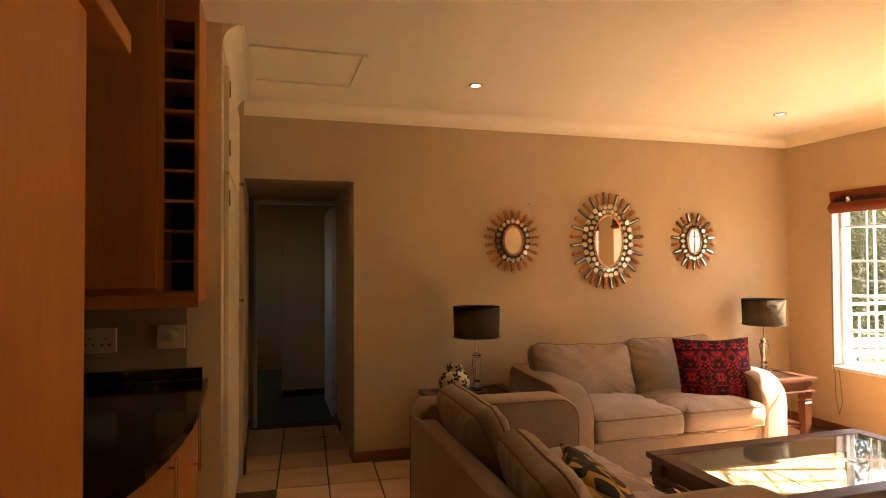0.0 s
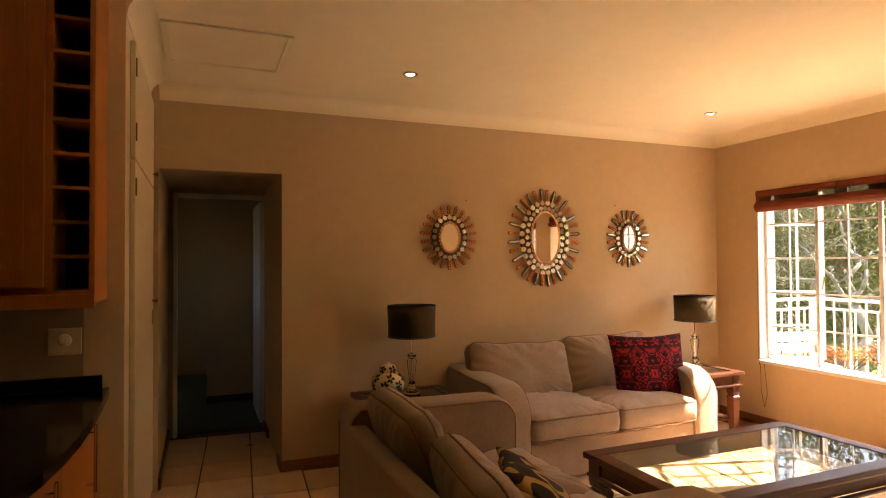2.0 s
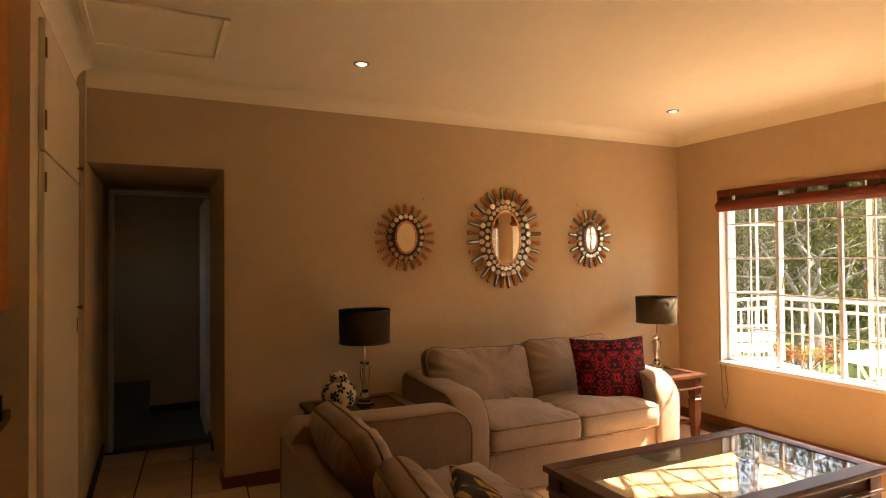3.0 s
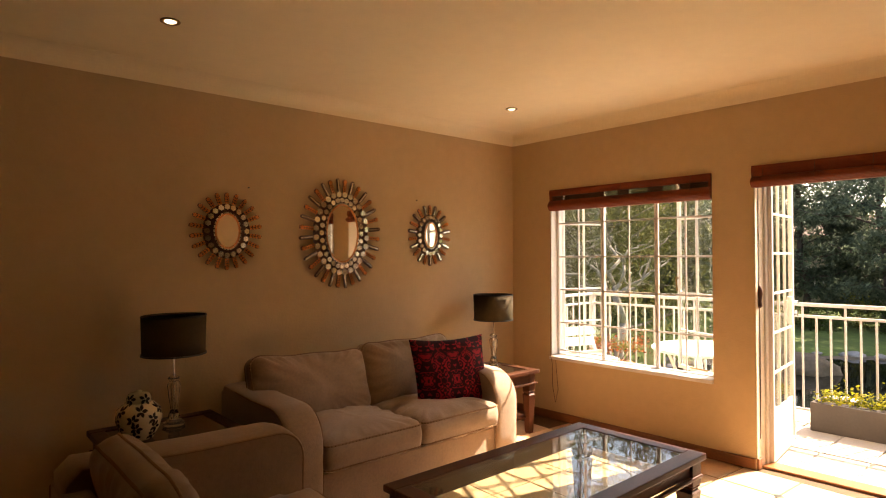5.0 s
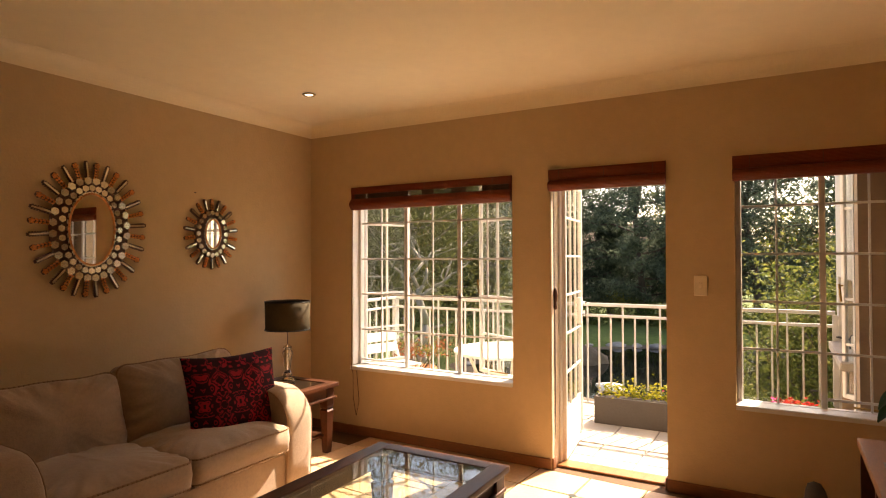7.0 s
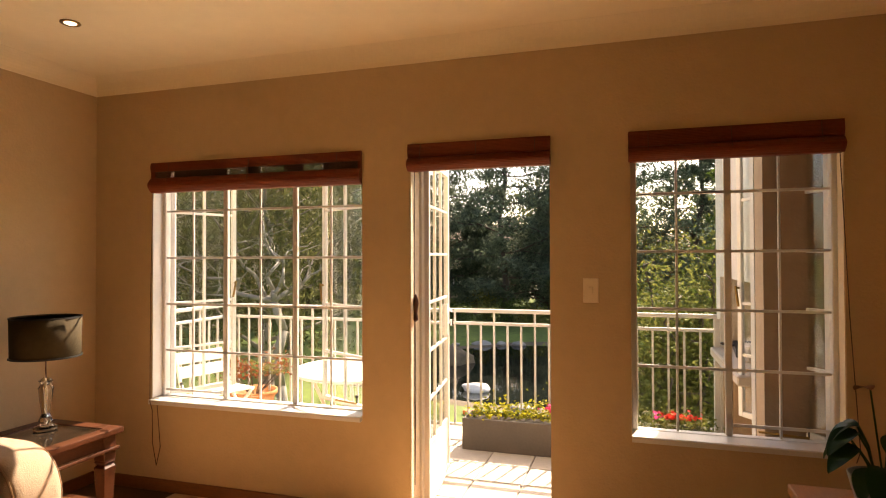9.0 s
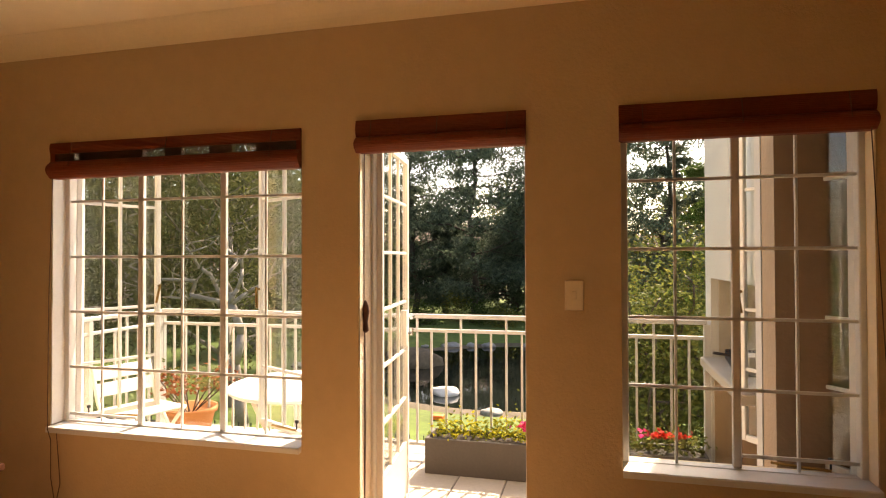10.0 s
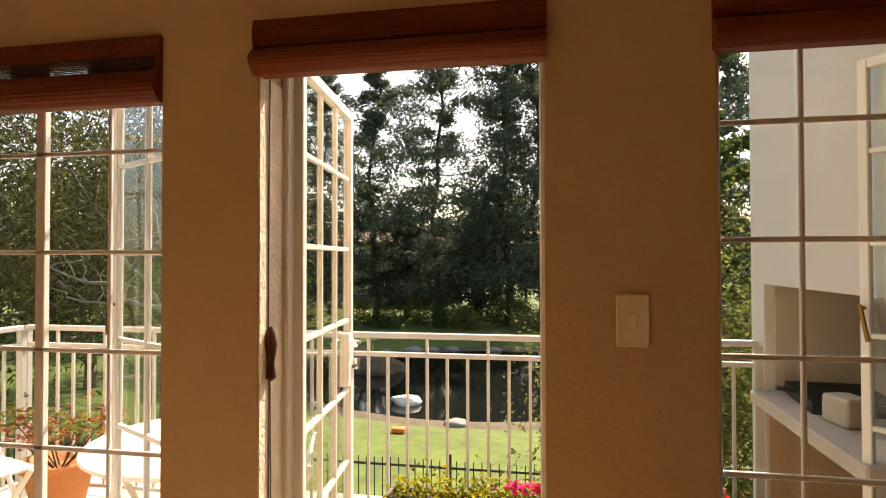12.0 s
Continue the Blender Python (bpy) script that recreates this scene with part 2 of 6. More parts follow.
M_PLANT = leaf_mat("anthurium_leaves", (0.012, 0.04, 0.012), (0.03, 0.085, 0.025), 0.3)
M_PILLOW = pattern_mat("damask_cloth", (0.030, 0.006, 0.011), (0.30, 0.014, 0.026), 9.5)
M_PILLOW2 = pattern_mat("lattice_cloth", (0.030, 0.020, 0.010), (0.40, 0.23, 0.055), 9.0, "rings")
M_MUSTARD = mat("mustard_cloth", (0.36, 0.20, 0.05), 0.9, bump=0.2, bump_scale=200)
M_POTGREY = mat("glazed_grey", (0.12, 0.125, 0.115), 0.3, var=0.5, scale=20)
M_BOWL = mat("bowl_glaze", (0.42, 0.15, 0.05), 0.3, var=0.3, scale=14)
M_OAK = mat("oak_top", (0.34, 0.14, 0.045), 0.35, var=0.25, scale=3, stretch=(1, 8, 8), bump=0.05)
M_MAT = mat("woven_mat", (0.33, 0.31, 0.27), 0.9, var=0.3, scale=60, bump=0.6, bump_scale=200)
M_ORANGE = mat("orange_paint", (0.8, 0.16, 0.02), 0.6)
M_HOUSE = mat("house_plaster", (0.33, 0.28, 0.22), 0.9, var=0.08, scale=1, bump=0.2)
M_ROOF = mat("roof_tiles", (0.20, 0.13, 0.10), 0.85, var=0.2, scale=3)
M_PANE_DARK = mat("far_pane", (0.02, 0.025, 0.03), 0.08)


# ---- shapes ----
def empty(name, m=None, label="", category="", group=""):
    ob = new(name)
    ob.empty_display_size = 0.1
    if m is not None:
        ob.matrix_world = m
    return tagged(ob, label, category, group)


def mesh_of(name, bm, material, smooth=False):
    me = bpy.data.meshes.new(name)
    bm.normal_update()
    bm.to_mesh(me)
    bm.free()
    me.materials.append(material)
    if smooth:
        me.polygons.foreach_set("use_smooth", [True] * len(me.polygons))
    return me


def part(name, bm, material, parent, label="", smooth=False, kind=""):
    ob = new(name, mesh_of(name, bm, material, smooth))
    ob.parent = parent
    return tagged(ob, label, kind=kind)


def solid(name, bm, material, label="", category="", kind="", smooth=False, group=""):
    return tagged(new(name, mesh_of(name, bm, material, smooth)), label, category, group, kind)


def box(bm, x0, y0, z0, x1, y1, z1, bevel=0.0, seg=1):
    m = Matrix.LocRotScale(((x0 + x1) / 2, (y0 + y1) / 2, (z0 + z1) / 2), None, (abs(x1 - x0), abs(y1 - y0), abs(z1 - z0)))
    vs = bmesh.ops.create_cube(bm, size=1, matrix=m)["verts"]
    if bevel:
        es = list({e for v in vs for e in v.link_edges})
        bmesh.ops.bevel(bm, geom=es, offset=bevel, segments=seg, affect="EDGES", profile=0.6)
    return bm


def boxes(*rows, bevel=0.0):
    bm = bmesh.new()
    for r in rows:
        box(bm, *r, bevel=bevel)
    return bm


def rod(bm, a, b, r0, r1=None, seg=10):
    a, b = Vector(a), Vector(b)
    d = b - a
    m = Matrix.Translation((a + b) / 2) @ d.to_track_quat("Z", "Y").to_matrix().to_4x4()
    bmesh.ops.create_cone(bm, cap_ends=True, segments=seg, radius1=r0, radius2=r0 if r1 is None else r1, depth=d.length, matrix=m)
    return bm


def tube(bm, pts, r, seg=6):
    for a, b in zip(pts, pts[1:]):
        rod(bm, a, b, r, r, seg)
    return bm


def lathe(bm, profile, seg=28, at=(0, 0, 0), sx=1.0, sy=1.0):
    """Turns a profile of (radius, height) round the z axis."""
    rings = []
    for r, z in profile:
        rings.append([bm.verts.new((at[0] + sx * r * math.cos(2 * math.pi * i / seg), at[1] + sy * r * math.sin(2 * math.pi * i / seg), at[2] + z)) for i in range(seg)])
    for a, b in zip(rings, rings[1:]):
        for i in range(seg):
            j = (i + 1) % seg
            bm.faces.new((a[i], a[j], b[j], b[i]))
    for ring, flip in ((rings[0], True), (rings[-1], False)):
        if profile[0 if flip else -1][0] > 1e-5:
            bm.faces.new(ring[::-1] if flip else ring)
    return bm


def extrude_profile(bm, pts, a, b):
    """A prism: the outline pts (each a 3D point) shifted by a and by b."""
    a, b = Vector(a), Vector(b)
    va = [bm.verts.new(Vector(p) + a) for p in pts]
    vb = [bm.verts.new(Vector(p) + b) for p in pts]
    n = len(pts)
    for i in range(n):
        j = (i + 1) % n
        bm.faces.new((va[i], va[j], vb[j], vb[i]))
    bm.faces.new(va[::-1])
    bm.faces.new(vb)
    bmesh.ops.recalc_face_normals(bm, faces=bm.faces)
    return bm


def cushion(w, d, h, puff=0.5, n=14, seed=0, wrinkle=0.008, square=6, pleats=0.0):
    """A stuffed pad w by d by h, centred, with a soft or boxed rim and uneven, pulled cloth."""
    bm = bmesh.new()
    grid = {}
    rng = random.Random(seed)
    ph = [rng.uniform(0, 6.28) for _ in range(6)]
    for side in (1, -1):
        for i in range(n + 1):
            for j in range(n + 1):
                u, v = math.sin(math.pi / 2 * (2 * i / n - 1)), math.sin(math.pi / 2 * (2 * j / n - 1))
                rim = max(0.0, (1 - abs(u) ** square)) ** 0.35 * max(0.0, (1 - abs(v) ** square)) ** 0.35
                crown = (1 - u * u) * (1 - v * v)
                z = side * h / 2 * ((1 - puff) * rim + puff * crown)
                pull = 1 - 0.09 * (1 - u * u) * abs(v) ** 3 - 0.09 * (1 - v * v) * abs(u) ** 3
                z += wrinkle * rim * (math.sin(5 * u + 3 * v + ph[0]) + 0.7 * math.sin(11 * u - 4 * v + ph[1]) + 0.5 * math.sin(17 * v + 6 * u + ph[2]))
                if pleats and side > 0:
                    z += pleats * rim * max(0.0, v + 0.15) * max(0.0, math.sin(26 * u + 4 * v + 1.5 * math.sin(7 * u + ph[3]))) ** 2 * (0.5 + 0.5 * math.sin(4 * u + ph[4]))
                edge = i in (0, n) or j in (0, n)
                key = (i, j, 0 if edge else side)
                if key not in grid:
                    grid[key] = bm.verts.new((u * w / 2 * pull, v * d / 2 * pull, 0 if edge else z))
        for i in range(n):
            for j in range(n):
                q = []
                for a, b in ((i, j), (i + 1, j), (i + 1, j + 1), (i, j + 1)):
                    e = a in (0, n) or b in (0, n)
                    q.append(grid[(a, b, 0 if e else side)])
                bm.faces.new(q if side > 0 else q[::-1])
    return bm


def rounded(w, d, h, r=0.04, seg=3):
    bm = bmesh.new()
    return box(bm, -w / 2, -d / 2, 0, w / 2, d / 2, h, bevel=r, seg=seg)


def spun(bm, m):
    bmesh.ops.transform(bm, matrix=m, verts=bm.verts)
    return bm


def leaves_mesh(name, centres, size, material, rng, droop=0.3, slim=0.4):
    """Small bent leaves, two faces each, at the given centres."""
    vs, fs = [], []
    for c in centres:
        a = rng.uniform(0, 2 * math.pi)
        t = Vector((math.cos(a), math.sin(a), rng.uniform(-0.9, 0.5) - droop)).normalized()
        s = t.cross(Vector((rng.uniform(-1, 1), rng.uniform(-1, 1), rng.uniform(0.1, 1)))).normalized()
        k = size * rng.uniform(0.6, 1.3)
        u = t.cross(s) * (0.15 * k)
        c = Vector(c)
        n = len(vs)
        vs += [c - t * k / 2, c + s * k * slim / 2 + u, c + t * k / 2, c - s * k * slim / 2 + u]
        fs.append((n, n + 1, n + 2))
        fs.append((n, n + 2, n + 3))
    me = bpy.data.meshes.new(name)
    me.from_pydata(vs, [], fs)
    me.materials.append(material)
    return me

# ---- the room ----
WX, WX2 = 4.42, 4.62        # window wall, inner and outer face
MY = 4.06                   # mirror wall
CZ = 2.616                  # ceiling
LX = -0.45                  # cupboard wall
KY = 2.65                   # kitchen wall
W1 = (2.15, 3.605, 0.55, 2.05)
DR = (1.105, 1.865, 0.0, 2.065)
W2 = (-0.195, 0.715, 0.565, 2.06)

# the opening at y 5.55 to 6.30 is added, unseen, to light the bedroom
solid("wall_east", boxes(
    (WX, -2.6, 0, WX2, W2[0], CZ), (WX, W2[0], 0, WX2, W2[1], W2[2]), (WX, W2[0], W2[3], WX2, W2[1], CZ),
    (WX, W2[1], 0, WX2, DR[0], CZ), (WX, DR[0], DR[3], WX2, DR[1], CZ), (WX, DR[1], 0, WX2, W1[0], CZ),
    (WX, W1[0], 0, WX2, W1[1], W1[2]), (WX, W1[0], W1[3], WX2, W1[1], CZ), (WX, W1[1], 0, WX2, 5.55, CZ), (WX, 5.55, 0, WX2, 6.30, 0.8), (WX, 5.55, 2.1, WX2, 6.30, CZ), (WX, 6.30, 0, WX2, 8.2, CZ)), M_WALL, "ochre painted plaster wall with two windows and a door", kind="structure")
solid("wall_north", boxes((0.375, MY, 0, WX, MY + 0.12, CZ), (-0.40, MY, 2.07, 0.375, MY + 0.12, CZ)), M_WALL, "ochre painted textured plaster wall above the sofa", kind="structure")
solid("wall_hall", boxes((0.375, MY + 0.12, 0, 0.50, 5.25, CZ), (-0.52, 3.99, 0, -0.40, 5.25, CZ)), M_WALL, "dim plaster walls of the short hall", kind="structure")
solid("ceiling_hall", boxes((-0.40, MY + 0.121, 2.072, 0.375, 5.249, 2.16)), M_WALL, "low painted soffit of the short hall", kind="structure")
solid("wall_hall_end", boxes((-0.52, 5.25, 2.04, 0.50, 5.37, CZ), (0.42, 5.25, 0, 0.50, 5.37, 2.04), (-0.52, 5.25, 0, -0.36, 5.37, 2.04)), M_WALL, "dim plaster wall round the bedroom doorway", kind="structure")
# unseen gaps in the north and west walls are added to brighten the hall
for wn_, wr_ in (("wall_bedroom_a", (-0.085, 6.42, 0, 2.4, 6.54, CZ)), ("wall_bedroom_b", (-2.0, 8.2, 0, 2.7, 8.32, CZ)), ("wall_bedroom_f", (2.7, 8.2, 0, 4.2, 8.32, 0.9)), ("wall_bedroom_g", (2.7, 8.2, 2.1, 4.2, 8.32, CZ)), ("wall_bedroom_h", (4.2, 8.2, 0, WX2, 8.32, CZ)), ("wall_bedroom_c", (-2.1, 6.6, 0, -2.0, 8.2, CZ)), ("wall_bedroom_i", (-2.1, 5.37, 0, -2.0, 6.6, 1.55)), ("wall_bedroom_j", (-2.1, 5.37, 1.80, -2.0, 6.6, CZ)), ("wall_bedroom_d", (0.50, 5.25, 0, WX, 5.37, CZ)), ("wall_bedroom_e", (-2.1, 5.25, 0, -0.52, 5.37, CZ))):
    solid(wn_, boxes(wr_), M_WALL, "dim ochre wall of the room beyond the hall", kind="structure")
solid("wall_west", boxes((-0.60, KY, 0, LX, 3.99, CZ)), M_CREAM, "cream painted wall with a built-in cupboard", kind="structure")
solid("wall_kitchen", boxes((-3.2, KY, 0, -0.60, KY + 0.12, CZ)), M_SPLASH, "dull plaster wall behind the kitchen worktop", kind="structure")
solid("wall_far_west", boxes((-3.32, -2.6, 0, -3.2, KY + 0.12, CZ)), M_WALL, "plain ochre plaster wall", kind="structure")
solid("wall_south", boxes((-3.32, -2.72, 0, WX2, -2.6, CZ)), M_WALL, "plain ochre plaster wall", kind="structure")
solid("ceiling", boxes((-3.32, -2.72, CZ, WX2, 8.32, CZ + 0.15)), M_CEIL, "smooth cream painted ceiling", kind="structure")
floor = solid("floor", boxes((-3.32, -2.72, -0.12, 4.50, 5.30, -0.006)), M_GROUT, "terracotta tiled floor with dark grout", kind="structure")
solid("carpet_floor", boxes((-2.1, 5.30, -0.12, WX2, 8.32, 0.004)), M_CARPET, "dark green carpet beyond the hall", kind="structure")


def cornice(name, a, b, n):
    """A hollow moulding from a to b along the ceiling; n points into the room."""
    a, b, n = Vector((*a, CZ)), Vector((*b, CZ)), Vector((*n, 0))
    up = Vector((0, 0, 1))
    pts = [Vector((0, 0, 0)), -up * 0.10, -up * 0.10 + n * 0.004]
    for k in range(9):
        q = math.pi / 2 * k / 8
        pts.append(n * (0.004 + 0.094 * (1 - math.cos(q))) - up * (0.096 - 0.094 * math.sin(q)))
    pts += [n * 0.10]
    return solid(name, extrude_profile(bmesh.new(), pts, a, b), M_CORNICE, "cream coved plaster cornice", kind="structure")


cornice("trim_cornice_north", (LX + 0.02, MY - 0.001), (WX - 0.002, MY - 0.001), (0, -1))
cornice("trim_cornice_east", (WX - 0.001, -2.5), (WX - 0.001, MY), (-1, 0))
cornice("trim_cornice_west", (LX + 0.001, KY), (LX + 0.001, MY - 0.002), (1, 0))


def skirting(name, row, material=M_SKIRT):
    bm = box(bmesh.new(), *row, bevel=0.004)
    return solid(name, bm, material, "reddish brown wooden skirting board", kind="structure")


SK = 0.075
solid("wall_south_b", boxes((2.45, -0.52, 0, WX - 0.001, -0.40, CZ)), M_WALL, "ochre painted plaster wall behind the sideboard", kind="structure")
skirting("baseboard_north", (0.36, MY - 0.016, 0, WX - 0.016, MY, SK))
skirting("baseboard_east_a", (WX - 0.016, DR[1] + 0.002, 0, WX, MY - 0.017, SK))
skirting("baseboard_east_b", (WX - 0.016, -2.6, 0, WX, DR[0], SK))
skirting("baseboard_return", (0.359, MY + 0.001, 0, 0.374, 4.25, SK))
skirting("baseboard_door_a", (WX + 0.001, DR[1] - 0.016, 0, WX + 0.06, DR[1] - 0.001, SK))
skirting("baseboard_door_b", (WX + 0.001, DR[0] + 0.001, 0, WX + 0.06, DR[0] + 0.016, SK))
skirting("baseboard_hall", (-0.40, 4.02, 0, -0.384, 5.24, SK), M_SKIRT_DARK)
skirting("baseboard_hall_b", (0.36, 4.9, 0, 0.374, 5.24, SK), M_SKIRT_DARK)
skirting("baseboard_bedroom", (-0.085, 6.40, 0.004, 2.4, 6.419, 0.075), M_SKIRT_DARK)

# cupboard in the west wall
cup = empty("built_in_cupboard", pose(LX, 0, 0), "cream painted built-in cupboard with upper and lower doors", "cupboard")
part("plinth", boxes((0.001, 3.93, 0.0, 0.02, 3.98, 0.075)), M_SKIRT, cup, "brown skirting end")
for nm, z0, z1 in (("lower_door", 0.05, 1.915), ("upper_door", 1.925, 2.46)):
    d = part(nm, box(bmesh.new(), 0.002, 2.80, z0, 0.026, 3.93, z1, bevel=0.003), M_CREAM, cup)
    zz = 1.22 if nm == "lower_door" else 2.0
    part("knob", lathe(bmesh.new(), [(0.006, 0), (0.006, 0.012), (0.014, 0.018), (0.014, 0.026), (0.004, 0.032)], 12), M_BRASS, d, "small brass knob").matrix_local = pose(0.026, 3.86, zz, 0, 90)
    for hz in (z0 + 0.12, z1 - 0.12):
        part("hinge", box(bmesh.new(), 0.026, 2.795, hz - 0.04, 0.032, 2.815, hz + 0.04), M_BRASS, d, "painted hinge")
    if nm == "lower_door":
        part("lock", box(bmesh.new(), 0.026, 3.85, 1.08, 0.030, 3.875, 1.16), M_BRASS, d, "brass escutcheon")

# ceiling hatch and spots
hatch = empty("ceiling_hatch", pose(-0.02, 3.21, CZ), "cream ceiling hatch with a thin raised rim", "hatch")
part("panel", box(bmesh.new(), -0.29, -0.29, -0.006, 0.29, 0.29, -0.001), M_CEIL, hatch)
for r in ((-0.315, -0.31, 0, -0.285, 0.31), (0.285, -0.31, 0, 0.315, 0.31), (-0.285, 0.28, 0, 0.285, 0.31), (-0.285, -0.31, 0, 0.285, -0.28)):
    part("rim", box(bmesh.new(), r[0], r[1], -0.014, r[3], r[4], -0.0015, bevel=0.003), M_CEIL, hatch)
spot = empty("recessed_spot", pose(1.053, 3.262, CZ), "small round recessed spot with a brass rim", "ceiling light", "ceiling spots")
part("rim", lathe(bmesh.new(), [(0.030, -0.002), (0.046, -0.002), (0.047, -0.006), (0.040, -0.010), (0.031, -0.006)], 28), M_BRASS, spot, smooth=True)
part("lamp", lathe(bmesh.new(), [(0.0, -0.013), (0.018, -0.0115), (0.031, -0.005)], 24), M_SPOT, spot, "pale glowing lens")
copy_thing(spot, pose(3.605, 3.337, CZ))

# bedroom doorway
fr = empty("door_1", pose(0, 5.25, 0), "white painted door frame of the bedroom doorway", "door")
tagged(fr, kind="structure")
for nm, r in (("jamb", (-0.36, -0.03, 0, -0.33, 0.12, 2.04)), ("jamb", (0.39, -0.03, 0, 0.42, 0.12, 2.04)), ("head", (-0.33, -0.03, 2.01, 0.39, 0.12, 2.04))):
    part(nm, box(bmesh.new(), *r, bevel=0.004), M_WHITE, fr)
leafd = part("door_leaf", box(bmesh.new(), 0.345, 0.125, 0.012, 0.385, 0.86, 2.0, bevel=0.003), M_WHITE, fr, "white door leaf standing open")
part("handle", rod(rod(bmesh.new(), (0.30, 0.80, 1.03), (0.345, 0.80, 1.03), 0.01), (0.305, 0.80, 1.03), (0.305, 0.70, 1.03), 0.008), M_CHROME, leafd, "chrome lever")


# ---- windows, door, blinds ----
def steel_window(name, ys, zs, ox, label, glazed, thick=()):
    """A fixed grid of painted bars at x = ox; glazed: the columns that hold panes in the grid itself."""
    w = empty(name, pose(ox, 0, 0), label, "window")
    tagged(w, kind="structure")
    y0, y1, z0, z1 = ys[0], ys[-1], zs[0], zs[-1]
    f = part("window_frame", boxes((-0.02, y0, z0, 0.03, y0 + 0.028, z1), (-0.02, y1 - 0.028, z0, 0.03, y1, z1), (-0.02, y0 + 0.028, z0, 0.03, y1 - 0.028, z0 + 0.025), (-0.02, y0 + 0.028, z1 - 0.025, 0.03, y1 - 0.028, z1), bevel=0.004), M_WHITE, w)
    for i, y in enumerate(ys[1:-1], 1):
        h = 0.016 if i in thick else 0.006
        part("mullion" if i in thick else "glazing_bar", box(bmesh.new(), -0.012 if i in thick else -0.007, y - h, z0 + 0.026, 0.012 if i in thick else 0.007, y + h, z1 - 0.026, bevel=0.003), M_WHITE, w)
    for z in zs[1:-1]:
        part("transom_bar", box(bmesh.new(), -0.012, y0 + 0.029, z - 0.007, -0.002, y1 - 0.029, z + 0.007, bevel=0.002), M_WHITE, w)
    for c in glazed:
        for z_a, z_b in zip(zs, zs[1:]):
            p = part("pane", box(bmesh.new(), 0.011, ys[c] + 0.008, z_a + 0.008, 0.014, ys[c + 1] - 0.008, z_b - 0.008), M_GLASS, w)
            p.visible_shadow = False
    return w


def casement(parent_name, hinge, angle, width, zs, flip, label):
    """An open casement; hinge (x, y), angle in degrees from +x, its leaf as wide as given."""
    c = empty(parent_name, pose(hinge[0], hinge[1], 0, 0, 0, angle), label, "window")
    z0, z1 = zs[0], zs[-1]
    part("casement_frame", boxes((0, -0.012, z0, 0.03, 0.012, z1), (width - 0.03, -0.012, z0, width, 0.012, z1), (0.03, -0.012, z0, width - 0.03, 0.012, z0 + 0.03), (0.03, -0.012, z1 - 0.03, width - 0.03, 0.012, z1), bevel=0.003), M_WHITE, c)
    part("glazing_bar", box(bmesh.new(), width / 2 - 0.008, -0.009, z0 + 0.03, width / 2 + 0.008, 0.009, z1 - 0.03, bevel=0.002), M_WHITE, c)
    for z in zs[1:-1]:
        part("glazing_bar", box(bmesh.new(), 0.03, -0.008, z - 0.008, width - 0.03, 0.008, z + 0.008, bevel=0.002), M_WHITE, c)
    for a, b in ((0.03, width / 2 - 0.008), (width / 2 + 0.008, width - 0.03)):
        for z_a, z_b in zip(zs, zs[1:]):
            p = part("pane", box(bmesh.new(), a, -0.0015, z_a + 0.008, b, 0.0015, z_b - 0.008), M_GLASS, c)
            p.visible_shadow = False
    h = part("handle", rod(rod(bmesh.new(), (width - 0.015, 0, 1.28), (width - 0.015, -0.035 * flip, 1.28), 0.006), (width - 0.015, -0.035 * flip, 1.29), (width - 0.045, -0.045 * flip, 1.18), 0.007), M_BRASS, c, "worn brass handle")
    return c


Z1 = [0.555, 0.863, 1.16, 1.456, 1.755, 2.045]
Z2 = [0.57, 0.91, 1.195, 1.48, 1.767, 2.055]
Y1 = [2.152, 2.395, 2.632, 2.876, 3.124, 3.372, 3.603]
Y2 = [-0.193, 0.045, 0.268, 0.498, 0.713]
win1 = steel_window("window_1", Y1, Z1, 4.52, "white steel cottage-pane window with open side casements", (2, 3), thick=(2, 4))
win2 = steel_window("window_2", Y2, Z2, 4.52, "white steel cottage-pane window with one open casement", (2, 3), thick=(2,))
part("low_bar", box(bmesh.new(), -0.012, Y1[4] + 0.02, 0.605, -0.002, Y1[6] - 0.03, 0.619), M_WHITE, win1)
part("low_bar", box(bmesh.new(), -0.012, Y2[0] + 0.03, 0.640, -0.002, Y2[2] - 0.018, 0.654), M_WHITE, win2)
ca = casement("casement_window", (4.555, 3.588), -23, 0.47, Z1, 1, "white steel casement pushed open on the balcony")
cb = casement("casement_window", (4.555, 2.17), 62, 0.47, Z1, -1, "white steel casement pushed open on the balcony")
cc = casement("casement_window", (4.555, -0.178), 33.5, 0.57, Z2, -1, "white steel casement pushed open towards the braai")
for w, y, yb, zb in ((win1, 3.50, 3.20, 0.60), (win1, 2.25, 2.42, 0.60), (win2, -0.08, 0.12, 0.60)):
    st = part("window_stay", rod(bmesh.new(), (0.03, y, zb), (0.10, yb, zb - 0.005), 0.006), M_BRASS, w, "dull brass window stay")
    part("stay_pin", lathe(bmesh.new(), [(0.004, 0), (0.004, 0.03), (0.010, 0.034), (0.010, 0.046), (0.0, 0.05)], 10, (0.04, y, zb)), M_BLACK, w)


def sill(name, y0, y1, z):
    pts = [(WX - 0.03, 0, z - 0.028), (WX - 0.03, 0, z - 0.006), (WX - 0.026, 0, z), (4.50, 0, z + 0.004), (4.50, 0, z - 0.028)]
    return solid(name, extrude_profile(bmesh.new(), pts, (0, y0, 0), (0, y1, 0)), M_WHITE, "white painted window sill", kind="structure")


